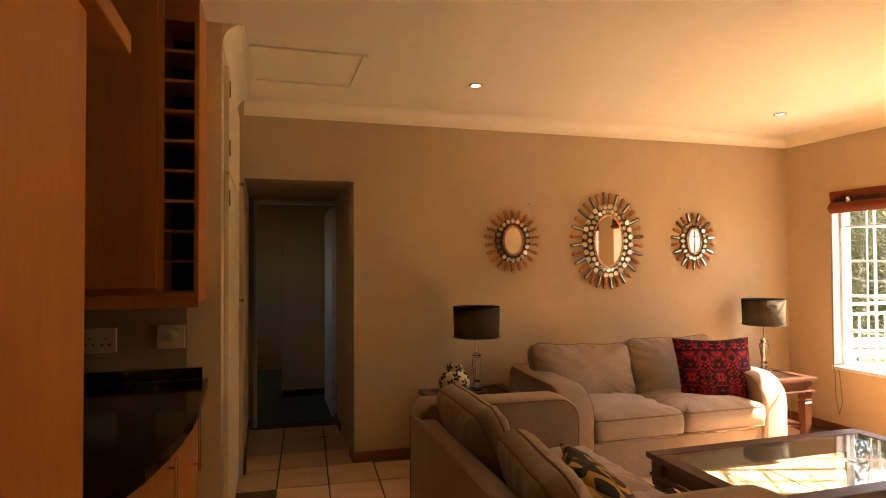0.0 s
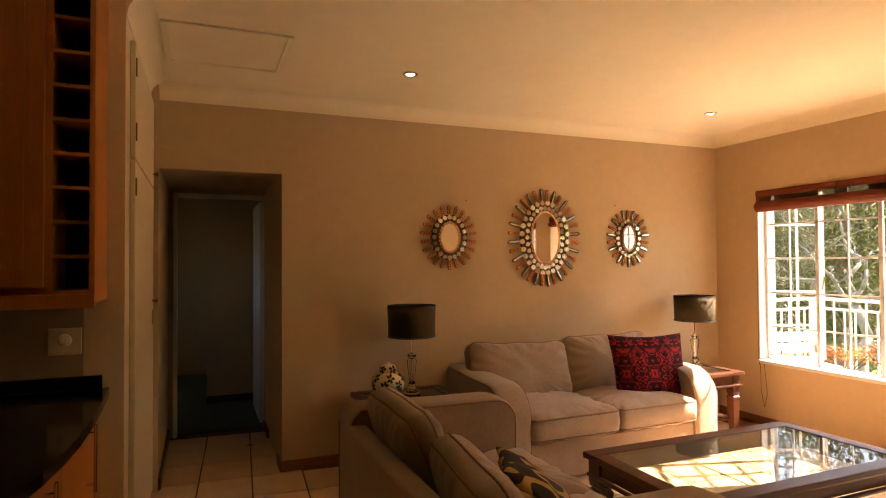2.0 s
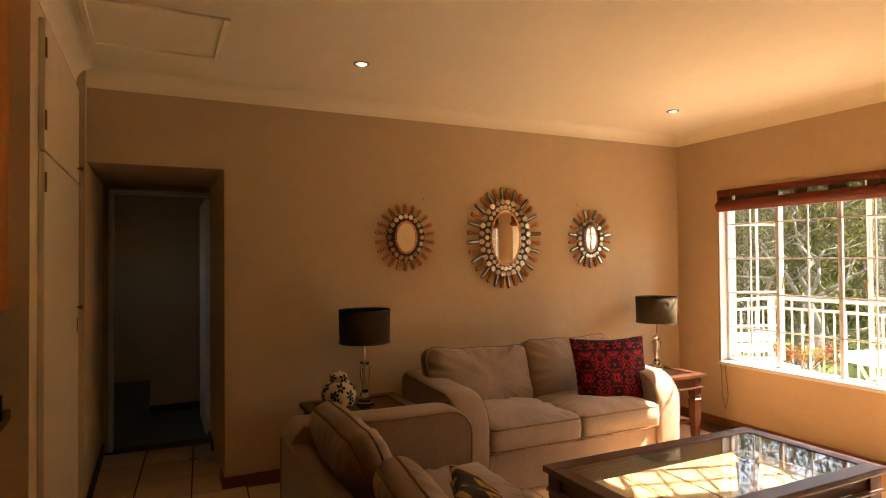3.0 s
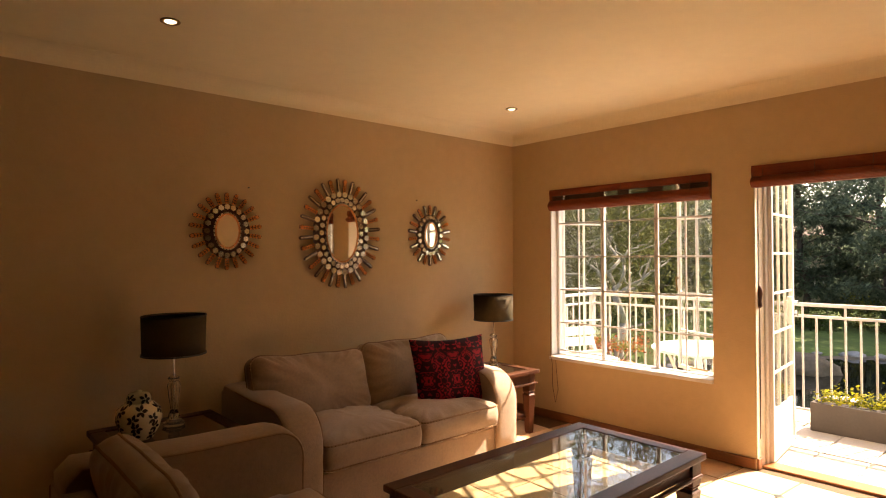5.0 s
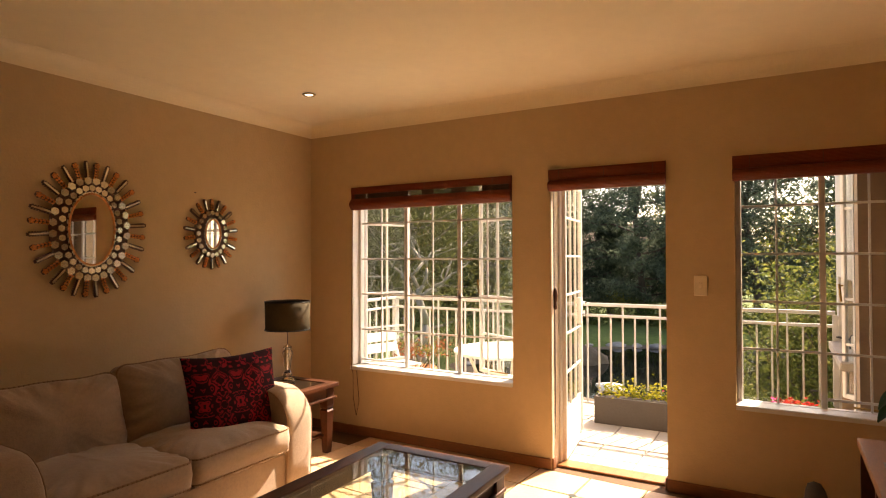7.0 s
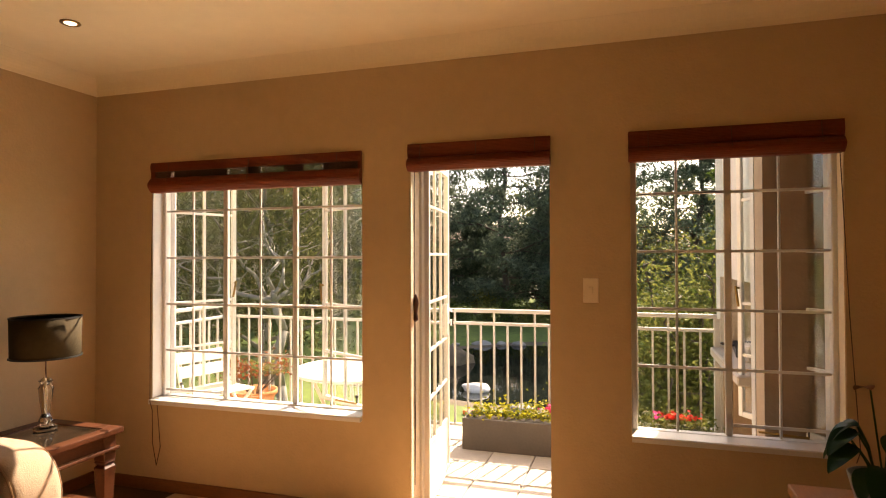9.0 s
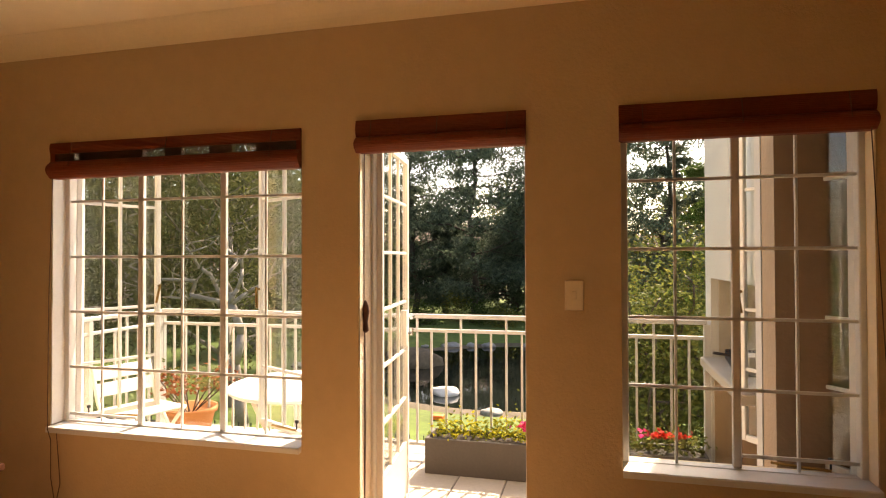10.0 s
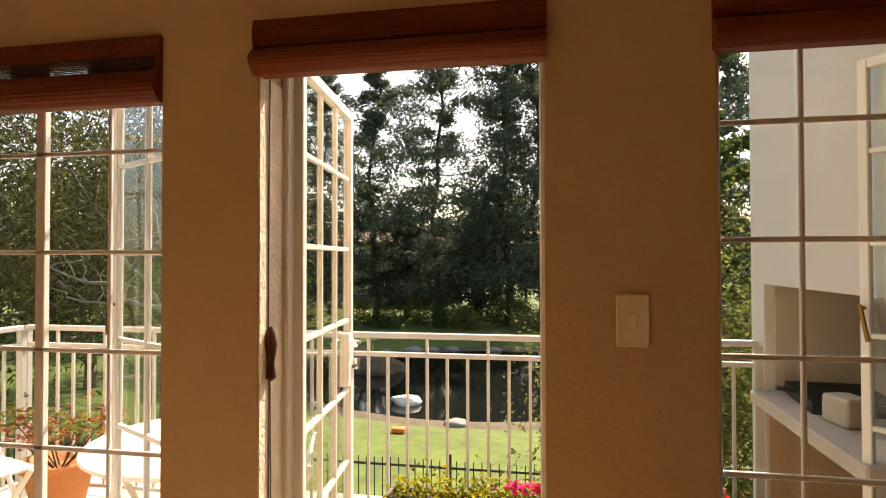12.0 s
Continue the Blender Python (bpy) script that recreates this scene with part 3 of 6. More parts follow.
sill("window_sill_1", 2.151, 3.604, 0.568)
sill("window_sill_2", -0.194, 0.714, 0.588)
solid("reveal_1", boxes((WX + 0.002, 3.5985, 0.575, 4.50, 3.6045, 1.87), (4.551, 3.5985, 0.557, WX2 + 0.004, 3.6045, 2.049), (4.551, 2.1505, 0.557, WX2 + 0.004, 2.156, 2.049), (4.55, 2.151, 0.551, WX2 + 0.02, 3.604, 0.556)), M_WHITE, "white painted window reveal", kind="structure")
solid("reveal_2", boxes((WX + 0.002, -0.1945, 0.592, 4.50, -0.189, 1.92), (4.551, -0.1945, 0.571, WX2 + 0.004, -0.189, 2.055), (4.551, 0.709, 0.571, WX2 + 0.004, 0.7145, 2.055), (4.55, -0.194, 0.566, WX2 + 0.02, 0.714, 0.5695)), M_CREAM, "cream painted window reveal", kind="structure")


def blind(name, y0, y1, z0, z1, label, gap=False):
    """A rolled-up slatted wooden blind: a ribbed valance over a thick bundle."""
    b = empty(name, pose(WX, (y0 + y1) / 2, z0), label, "blind", "wooden blinds")
    h, w = z1 - z0, (y1 - y0) / 2
    cut = h * 0.48

    def ribbed(za, zb, bulge, n):
        bm = bmesh.new()
        pts = []
        for k in range(2 * n + 1):
            s = k / (2 * n)
            pts.append((-0.012 - bulge * math.sin(math.pi * s) - (0.0018 if k % 2 else 0), 0, za + (zb - za) * s))
        pts += [(0.028, 0, zb), (0.028, 0, za)]
        return extrude_profile(bm, pts, (0, -w, 0), (0, w, 0))

    part("roll", ribbed(0, cut, 0.030, 9), M_BLIND, b, "thick roll of orange-brown slats", smooth=False)
    if gap:
        part("valance", ribbed(h * 0.70, h, 0.006, 8), M_BLIND, b)
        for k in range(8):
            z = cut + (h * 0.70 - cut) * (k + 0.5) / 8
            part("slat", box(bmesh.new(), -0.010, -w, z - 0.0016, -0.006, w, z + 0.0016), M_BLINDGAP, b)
        # added dark pieces block the gap, leaving openings where light comes through
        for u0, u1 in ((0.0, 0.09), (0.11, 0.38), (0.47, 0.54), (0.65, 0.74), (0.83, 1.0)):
            part("gap_blocker", boxes((0.010, w - 2 * w * u1, cut, 0.014, w - 2 * w * u0, h * 0.7)), M_BLINDGAP, b)
        part("end_slat", box(bmesh.new(), -0.012, -w, cut, 0.02, -w + 0.02, h * 0.7), M_BLIND, b)
        part("end_slat", box(bmesh.new(), -0.012, w - 0.03, cut, 0.02, w, h * 0.7), M_BLIND, b)
    else:
        part("valance", ribbed(cut + 0.002, h, 0.008, 10), M_BLIND, b)
    for s in (-0.8, 0.0, 0.8):
        part("cord", rod(bmesh.new(), (-0.019, s * w, h * 0.98), (-0.046, s * w, cut * 0.6), 0.0018, seg=6), M_CORD, b)
    return b


blind("wooden_blind", 2.151, 3.604, 1.868, 2.055, "dark orange wooden blind rolled up over a window", gap=True)
blind("wooden_blind", 1.100, 1.872, 1.925, 2.072, "dark orange wooden blind rolled up over the door")
blind("wooden_blind", -0.194, 0.722, 1.918, 2.066, "dark orange wooden blind rolled up over a window")


def cord(name, pts, tassel=None, label="thin brown blind cord hanging on the wall"):
    c = empty(name, pose(*pts[0]), label, "cord", "blind cords")
    o = Vector(pts[0])
    part("string", tube(bmesh.new(), [Vector(p) - o for p in pts], 0.0022, 5), M_CORD, c)
    if tassel:
        t = Vector(tassel) - o
        part("tassel", lathe(bmesh.new(), [(0.003, 0.05), (0.012, 0.03), (0.018, 0.0), (0.010, -0.05), (0.015, -0.09), (0.004, -0.10)], 10, t), M_DARKWOOD, c, "turned wooden tassel")
    return c


cord("blind_cord", [(4.406, 3.585, 1.88), (4.385, 3.583, 1.2), (4.383, 3.583, 0.56), (4.402, 3.582, 0.5), (4.402, 3.58, 0.30), (4.402, 3.55, 0.16), (4.402, 3.52, 0.28), (4.402, 3.545, 0.54)])
cord("blind_cord", [(4.47, 1.855, 1.93), (4.47, 1.858, 1.4), (4.47, 1.858, 1.18)], (4.47, 1.85, 1.20), "brown blind cord with a wooden tassel by the door")
cord("blind_cord", [(4.474, 1.86, 1.12), (4.472, 1.857, 0.7), (4.474, 1.858, 0.2), (4.478, 1.853, 0.7), (4.476, 1.856, 1.12)])
cord("blind_cord", [(4.40, -0.172, 1.93), (4.395, -0.20, 1.2), (4.395, -0.235, 0.6), (4.395, -0.22, 0.55)])

# paler than the wall: the sunlight on this side is painted into the plaster
solid("reveal_3", boxes((WX + 0.061, DR[1] - 0.006, 0.0, 4.559, DR[1] - 0.0005, 1.93), (WX + 0.004, DR[1] - 0.006, SK + 0.001, WX + 0.0605, DR[1] - 0.0005, 1.93)), M_REVEAL, "plaster door reveal with sunlight put into its pale colour", kind="structure")
# glazed balcony door
fr2 = empty("door_2", pose(4.585, 0, 0), "white steel frame of the balcony door", "door")
tagged(fr2, kind="structure")
for nm, r in (("jamb", (-0.025, DR[1] - 0.022, 0.0, 0.035, DR[1] - 0.001, 2.06)), ("jamb", (-0.025, DR[0] + 0.001, 0.0, 0.035, DR[0] + 0.018, 2.06)), ("head", (-0.025, DR[0] + 0.018, 2.035, 0.035, DR[1] - 0.022, 2.06))):
    part(nm, box(bmesh.new(), *r, bevel=0.004), M_WHITE, fr2)
part("threshold", box(bmesh.new(), -0.085, DR[0] + 0.001, -0.005, 0.06, DR[1] - 0.001, 0.012, bevel=0.004), M_OAK, fr2, "worn wooden threshold")
dl = empty("glazed_door", pose(4.602, 1.832, 0, 0, 0, 6.8), "white steel door with small panes, standing open outwards", "door")
DW = 0.68
DZ = [0.36, 0.625, 0.908, 1.189, 1.473, 1.756, 2.005]
part("stile", boxes((0, -0.016, 0.02, 0.038, 0.016, 2.03), (DW - 0.038, -0.016, 0.02, DW, 0.016, 2.03), bevel=0.003), M_WHITE, dl)
part("rail", boxes((0.038, -0.016, 2.0, DW - 0.038, 0.016, 2.03), (0.038, -0.016, 0.02, DW - 0.038, 0.016, 0.06)), M_WHITE, dl)
part("kick_panel", boxes((0.038, -0.008, 0.06, DW - 0.038, 0.008, 0.352)), M_WHITE, dl)
for x in (0.242, 0.438):
    part("glazing_bar", box(bmesh.new(), x - 0.007, -0.009, 0.36, x + 0.007, 0.009, 2.0, bevel=0.002), M_WHITE, dl)
for z in DZ[:-1]:
    part("glazing_bar", box(bmesh.new(), 0.038, -0.009, z - 0.008, DW - 0.038, 0.009, z + 0.008, bevel=0.002), M_WHITE, dl)
for a, b in ((0.038, 0.235), (0.249, 0.431), (0.445, DW - 0.038)):
    for za, zb in zip(DZ, DZ[1:]):
        p = part("pane", box(bmesh.new(), a, -0.0015, za + 0.011, b, 0.0015, zb - 0.011), M_GLASS, dl)
        p.visible_shadow = False
lk = part("lock", box(bmesh.new(), DW - 0.09, -0.018, 0.93, DW - 0.045, 0.018, 1.14, bevel=0.002), M_WHITE, dl, "painted lock case")
part("lever", rod(rod(bmesh.new(), (DW - 0.03, 0, 1.10), (DW - 0.03, -0.05, 1.10), 0.008), (DW - 0.03, -0.05, 1.10), (DW - 0.13, -0.055, 1.10), 0.008), M_CHROME, lk, "chrome lever")
part("lever", rod(rod(bmesh.new(), (DW - 0.03, 0, 1.0), (DW + 0.005, -0.03, 1.0), 0.010), (DW + 0.005, -0.03, 0.985), (DW + 0.005, -0.03, 1.03), 0.012), M_CHROME, lk, "chrome bolt knob")

# light switch
sw = empty("light_switch", pose(WX, 0.904, 1.288), "cream plastic light switch plate on the wall", "switch")
part("plate", box(bmesh.new(), -0.009, -0.038, -0.062, -0.001, 0.038, 0.062, bevel=0.003), M_PLASTIC, sw)
part("rocker", box(bmesh.new(), -0.013, -0.010, -0.018, -0.009, 0.010, 0.018, bevel=0.002), M_PLASTIC, sw)


# ---- sunburst mirrors ----
def sunburst(at, rx, rz, mx, mz, rays, rings, label):
    s = empty("sunburst_mirror", pose(at[0], MY, at[1]), label, "mirror", "sunburst mirrors on the wall")

    def oval(t, kx, kz, y):
        return Vector((kx * math.cos(t), y, kz * math.sin(t)))

    bm = bmesh.new()
    N = 48
    vs = [bm.verts.new(oval(2 * math.pi * i / N, mx, mz, -0.030)) for i in range(N)]
    c = bm.verts.new((0, -0.030, 0))
    for i in range(N):
        bm.faces.new((vs[i], vs[(i + 1) % N], c))
    bmesh.ops.recalc_face_normals(bm, faces=bm.faces)
    part("mirror_glass", bm, M_MIRROR, s, "oval mirror glass")
    rim = []
    for i in range(N + 1):
        rim.append(oval(2 * math.pi * i / N, mx + 0.004, mz + 0.004, -0.032))
    part("rim", tube(bmesh.new(), rim, 0.006, 8), M_BRONZE, s, smooth=True)
    rw = (rx - mx) * 0.44 / rings
    zw = (rz - mz) * 0.44 / rings
    bm = bmesh.new()
    inner = [oval(2 * math.pi * i / N, mx, mz, -0.022) for i in range(N)]
    outer = [oval(2 * math.pi * i / N, mx + rw * rings + 0.006, mz + zw * rings + 0.006, -0.016) for i in range(N)]
    back = [oval(2 * math.pi * i / N, mx + rw * rings + 0.006, mz + zw * rings + 0.006, -0.002) for i in range(N)]
    vi, vo, vb = ([bm.verts.new(p) for p in ring] for ring in (inner, outer, back))
    for i in range(N):
        j = (i + 1) % N
        bm.faces.new((vi[i], vi[j], vo[j], vo[i]))
        bm.faces.new((vo[i], vo[j], vb[j], vb[i]))
    bmesh.ops.recalc_face_normals(bm, faces=bm.faces)
    part("frame_ring", bm, M_MOUNT, s)
    rng = random.Random(int(at[0] * 100))
    n = int(rays * (0.9 if rings > 1 else 0.95))
    # a thin row of mirror splinters next to the glass
    m = n + 8
    for i in range(m):
        t = 2 * math.pi * i / m
        p, q = oval(t, mx + 0.013, mz + 0.013, -0.028), oval(t + 0.02, mx + 0.013, mz + 0.013, -0.028)
        L = math.pi * (mx + mz) / m * 0.42
        ob = part("mirror_splinter", box(bmesh.new(), -L, -0.002, -0.0045, L, 0.002, 0.0045), M_CELL, s)
        d = q - p
        ob.matrix_local = Matrix.Translation(p) @ pose(0, 0, 0, 0, -math.degrees(math.atan2(d.z, d.x)), 0) @ pose(0, 0, 0, rng.uniform(-9, 9), 0, rng.uniform(-9, 9))
    for k in range(rings):
        for i in range(n):
            t = 2 * math.pi * (i + 0.5 * (k % 2)) / n
            ax, az = mx + 0.012 + rw * (k + 0.60), mz + 0.012 + zw * (k + 0.60)
            p = oval(t, ax, az, -0.024)
            size = min(0.5 * math.pi * (ax + az) / n * 0.98, rw * 0.55)
            bm = bmesh.new()
            bmesh.ops.create_cone(bm, cap_ends=True, segments=6, radius1=size, radius2=size * 0.86, depth=0.006, matrix=Matrix.Scale(1.0, 4))
            ob = part("mirror_cell", bm, M_CELL, s)
            nrm = Vector((math.cos(t) * 0.10 + rng.uniform(-0.10, 0.10), -1, math.sin(t) * 0.10 + rng.uniform(-0.10, 0.10))).normalized()
            ob.matrix_local = Matrix.Translation(p) @ nrm.to_track_quat("Z", "Y").to_matrix().to_4x4()
    for i in range(rays):
        t = 2 * math.pi * (i + 0.5) / rays
        a, b = oval(t, mx + rw * rings + 0.004, mz + zw * rings + 0.004, -0.014), oval(t, rx, rz, -0.012)
        if i % 2:
            b = a + (b - a) * 0.96
        d = (b - a)
        L = d.length
        if i % 2 or rings == 1 and at[0] < 2:
            k = 3 if rings == 1 else 4
            hr = 0.019 if rings > 1 else 0.014
            half = [(0.009, 0), (0.013, L * 0.3), (0.013, L - hr * 1.6), (hr, L - hr), (hr * 0.5, L)]
            outline = [(x_, 0, z_) for x_, z_ in half] + [(-x_, 0, z_) for x_, z_ in half[::-1]]
            ob = part("ray", extrude_profile(bmesh.new(), outline, (0, -0.004, 0), (0, 0.006, 0)), M_MOUNT, s)
            # pairs of small leaves and a rosette at the tip
            bm = bmesh.new()
            for q in range(k):
                z_ = (L - 1.9 * hr) * (q + 0.55) / k
                for e in (-1, 1):
                    lm = Matrix.Translation((e * 0.0075, -0.006, z_)) @ pose(0, 0, 0, 0, e * 32) @ Matrix.Diagonal((0.0062, 0.008, (L - 1.9 * hr) / k * 0.50, 1))
                    bmesh.ops.create_icosphere(bm, subdivisions=2, radius=1, matrix=lm)
            for q in range(6):
                aq = q * 1.2566
                c_ = (0, -0.008, L - hr) if q == 5 else (hr * 0.58 * math.cos(aq), -0.006, L - hr + hr * 0.58 * math.sin(aq))
                bmesh.ops.create_icosphere(bm, subdivisions=2, radius=1, matrix=Matrix.Translation(c_) @ Matrix.Diagonal((hr * 0.36, 0.007, hr * 0.36, 1)))
            part("gilt_leaves", bm, M_BRONZE, ob, "moulded bronze leaves and rosette", smooth=True)
        else:
            half = [(0.009, 0)]
            for q in range(7):
                zz = L * (0.12 + 0.12 * q)
                half += [(0.009, zz), (0.015, zz + 0.001), (0.015, zz + L * 0.05), (0.009, zz + L * 0.055)]
            half += [(0.009, L)]
            outline = [(x_, 0, z_) for x_, z_ in half] + [(-x_, 0, z_) for x_, z_ in half[::-1]]
            ob = part("ray", extrude_profile(bmesh.new(), outline, (0, -0.006, 0), (0, 0.005, 0)), M_MOUNT, s)
            strip = part("mirror_strip", box(bmesh.new(), -0.0055, -0.0015, -L / 2 + 0.008, 0.0055, 0.0015, L / 2 - 0.008), M_CELL, ob, "narrow mirror strip")
            strip.matrix_local = pose(0, -0.009, L / 2, rng.uniform(-4, 4), 0, rng.uniform(-9, 9))
        ob.matrix_local = Matrix.Translation(a) @ pose(0, 0, 0, 0, math.degrees(math.atan2(d.x, d.z)), 0)
    return s


sunburst((1.639, 1.636), 0.240, 0.252, 0.074, 0.106, 22, 1, "bronze sunburst mirror with a small oval glass")
sunburst((2.501, 1.640), 0.350, 0.408, 0.130, 0.208, 32, 2, "large bronze sunburst mirror with mirrored cells")
sunburst((3.362, 1.642), 0.233, 0.256, 0.060, 0.100, 22, 1, "small bronze sunburst mirror with mirrored strips")
for x, z in ((1.79, 1.93), (3.23, 1.93)):
    solid("wall_nail", rod(bmesh.new(), (x, MY, z), (x, MY - 0.012, z), 0.004, seg=8), M_BLACK, "small dark nail in the wall", "nail")

# ---- sofas ----
def rim_line(w, d, rc, n=96):
    """A rounded rectangle walked once round at even steps, from the middle of its right side."""
    a, b = w / 2 - rc, d / 2 - rc
    segs = [("l", (w / 2, 0), (w / 2, b)), ("c", (a, b), 0), ("l", (a, d / 2), (-a, d / 2)), ("c", (-a, b), 90), ("l", (-w / 2, b), (-w / 2, -b)), ("c", (-a, -b), 180), ("l", (-a, -d / 2), (a, -d / 2)), ("c", (a, -b), 270), ("l", (w / 2, -b), (w / 2, 0))]
    pts = []
    for s in segs:
        if s[0] == "l":
            L = math.dist(s[1], s[2])
            k = max(1, int(L / 0.022))
            pts += [(s[1][0] + (s[2][0] - s[1][0]) * i / k, s[1][1] + (s[2][1] - s[1][1]) * i / k) for i in range(k)]
        else:
            k = max(4, int(rc * 1.57 / 0.018))
            pts += [(s[1][0] + rc * math.cos(radians(s[2] + 90 * i / k)), s[1][1] + rc * math.sin(radians(s[2] + 90 * i / k))) for i in range(k)]
    return pts


def boxed_cushion(w, d, h, gusset, rc, seed, pleat=0.006, sag=0.0, slump=0.0):
    """A piped cushion: two crowned panels, a gusset between them, cloth gathered at the seams. Gives the mesh and its two seams."""
    rng = random.Random(seed)
    ph = [rng.uniform(0, 6.28) for _ in range(8)]
    out = rim_line(w, d, rc)
    n = len(out)
    rings = [1.0, 0.985, 0.95, 0.9, 0.83, 0.74, 0.63, 0.5, 0.36, 0.2, 0.08]

    def lift(x, y, r, th):
        crown = (1 - r ** 2.6) ** 0.62 if r < 1 else 0.0
        z = (h - gusset) / 2 * crown
        gather = math.exp(-((1 - r) / 0.22) ** 2) * (1 - math.exp(-((1 - r) / 0.03) ** 2))
        z += pleat * gather * (math.sin(19 * th + 3 * math.sin(3 * th + ph[0])) + 0.6 * math.sin(37 * th + ph[1]))
        z += 0.45 * pleat * (1 - r ** 8) * (math.sin(14 * x + 6 * y + ph[2]) + math.sin(-9 * x + 17 * y + ph[3]) + 0.8 * math.sin(31 * x + 5 * math.sin(9 * y + ph[4])))
        up = max(0.0, y / d + 0.3)
        z += pleat * 2.2 * up * (1 - r ** 6) * max(0.0, math.sin(42 * x + 5 * y + 2.0 * math.sin(11 * x + ph[5]))) ** 3 * (0.5 + 0.5 * math.sin(8 * x + ph[6]))
        return z

    def warp(x, y):
        # the top edge hangs a little between its corners, the whole slumps downwards
        t = (x / (w / 2)) ** 2
        y2 = y - sag * max(0.0, y / (d / 2)) * (1 - t) - slump * max(0.0, y / (d / 2)) * (x / w + 0.5)
        y2 += 0.004 * math.sin(17 * x + ph[7]) * max(0.0, y / (d / 2))
        return x, y2

    bm = bmesh.new()
    seams = []
    loops = {}
    for side in (1, -1):
        for r in rings:
            row = []
            for i, (x, y) in enumerate(out):
                th = 2 * math.pi * i / n
                X, Y = warp(x * r, y * r)
                row.append(bm.verts.new((X, Y, side * (gusset / 2 + lift(x * r, y * r, r, th)))))
            loops[(side, r)] = row
        for a, b in zip(rings, rings[1:]):
            A, B = loops[(side, a)], loops[(side, b)]
            for i in range(n):
                j = (i + 1) % n
                q = (A[i], A[j], B[j], B[i])
                bm.faces.new(q if side > 0 else q[::-1])
        X, Y = warp(0, 0)
        c = bm.verts.new((X, Y, side * (gusset / 2 + lift(0, 0, 0, 0))))
        B = loops[(side, rings[-1])]
        for i in range(n):
            q = (B[i], B[(i + 1) % n], c)
            bm.faces.new(q if side > 0 else q[::-1])
        seams.append([tuple(v.co * 1.0) for v in loops[(side, 1.0)]])
    # the gusset bulges a little
    prev = loops[(-1, 1.0)]
    for f in (-0.5, 0.0, 0.5):
        row = []
        for x, y in out:
            X, Y = warp(x, y)
            k = 1 + 0.010 / max(w, d) * 2 * (1 - (2 * f) ** 2 * 0.6)
            row.append(bm.verts.new((X * k, Y * k, f * gusset)))
        for i in range(n):
            j = (i + 1) % n
            bm.faces.new((prev[i], prev[j], row[j], row[i]))
        prev = row
    top = loops[(1, 1.0)]
    for i in range(n):
        j = (i + 1) % n
        bm.faces.new((prev[i], prev[j], top[j], top[i]))
    bmesh.ops.recalc_face_normals(bm, faces=bm.faces)
    return bm, seams


def piped(name, parent, m, *args, **kw):
    bm, seams = boxed_cushion(*args, **kw)
    c = part(name, spun(bm, m), M_SOFA, parent, smooth=True)
    for s in seams:
        pts = [tuple(m @ (Vector(p) * 1.007)) for p in s]
        part("piping", tube(bmesh.new(), pts + pts[:1], 0.0056, 5), M_PIPING, c, "darker piped seam", smooth=True)
    return c


def sofa_arm(sx, W, D, AW, top, s, R=0.21):
    """A thick upright panel whose front corner is a broad curve, piped along both faces."""
    line = [(0.015, 0.03), (0.0, 0.20), (-0.004, top - R)]
    line += [(R - R * math.cos(radians(a)) - 0.004, top - R + R * math.sin(radians(a))) for a in range(12, 91, 13)]
    line += [(0.45, top + 0.004), (0.70, top + 0.012), (D - 0.06, top + 0.02), (D - 0.01, top - 0.03), (D - 0.01, 0.03)]
    xo, xi = sx * (W / 2), sx * (W / 2 - AW)
    # across the thickness: the faces turn over in a soft roll
    cross = [(0.0, -0.014), (0.06, -0.004), (0.2, 0.0), (0.5, 0.004), (0.8, 0.0), (0.94, -0.004), (1.0, -0.014)]
    cy, cz = D * 0.5, 0.30
    bm = bmesh.new()
    rows = []
    for f, inset in cross:
        row = []
        for y, z in line:
            dy, dz = y - cy, z - cz
            L = math.hypot(dy, dz)
            row.append(bm.verts.new((xo + (xi - xo) * f, y + dy / L * inset, max(0.03, z + dz / L * inset))))
        rows.append(row)
    for a, b in zip(rows, rows[1:]):
        for i in range(len(line)):
            j = (i + 1) % len(line)
            bm.faces.new((a[i], a[j], b[j], b[i]))
    bm.faces.new(rows[0])
    bm.faces.new(rows[-1][::-1])
    bmesh.ops.recalc_face_normals(bm, faces=bm.faces)
    seams = [[tuple(v.co) for v in rows[f][:-3]] for f in (0, -1)]
    arm = part("arm", bm, M_SOFA, s)
    for pts in seams:
        part("piping", tube(bmesh.new(), pts, 0.0045, 5), M_PIPING, arm, "darker piped seam")
    for p in arm.data.polygons:
        p.use_smooth = len(p.vertices) == 4
    return arm


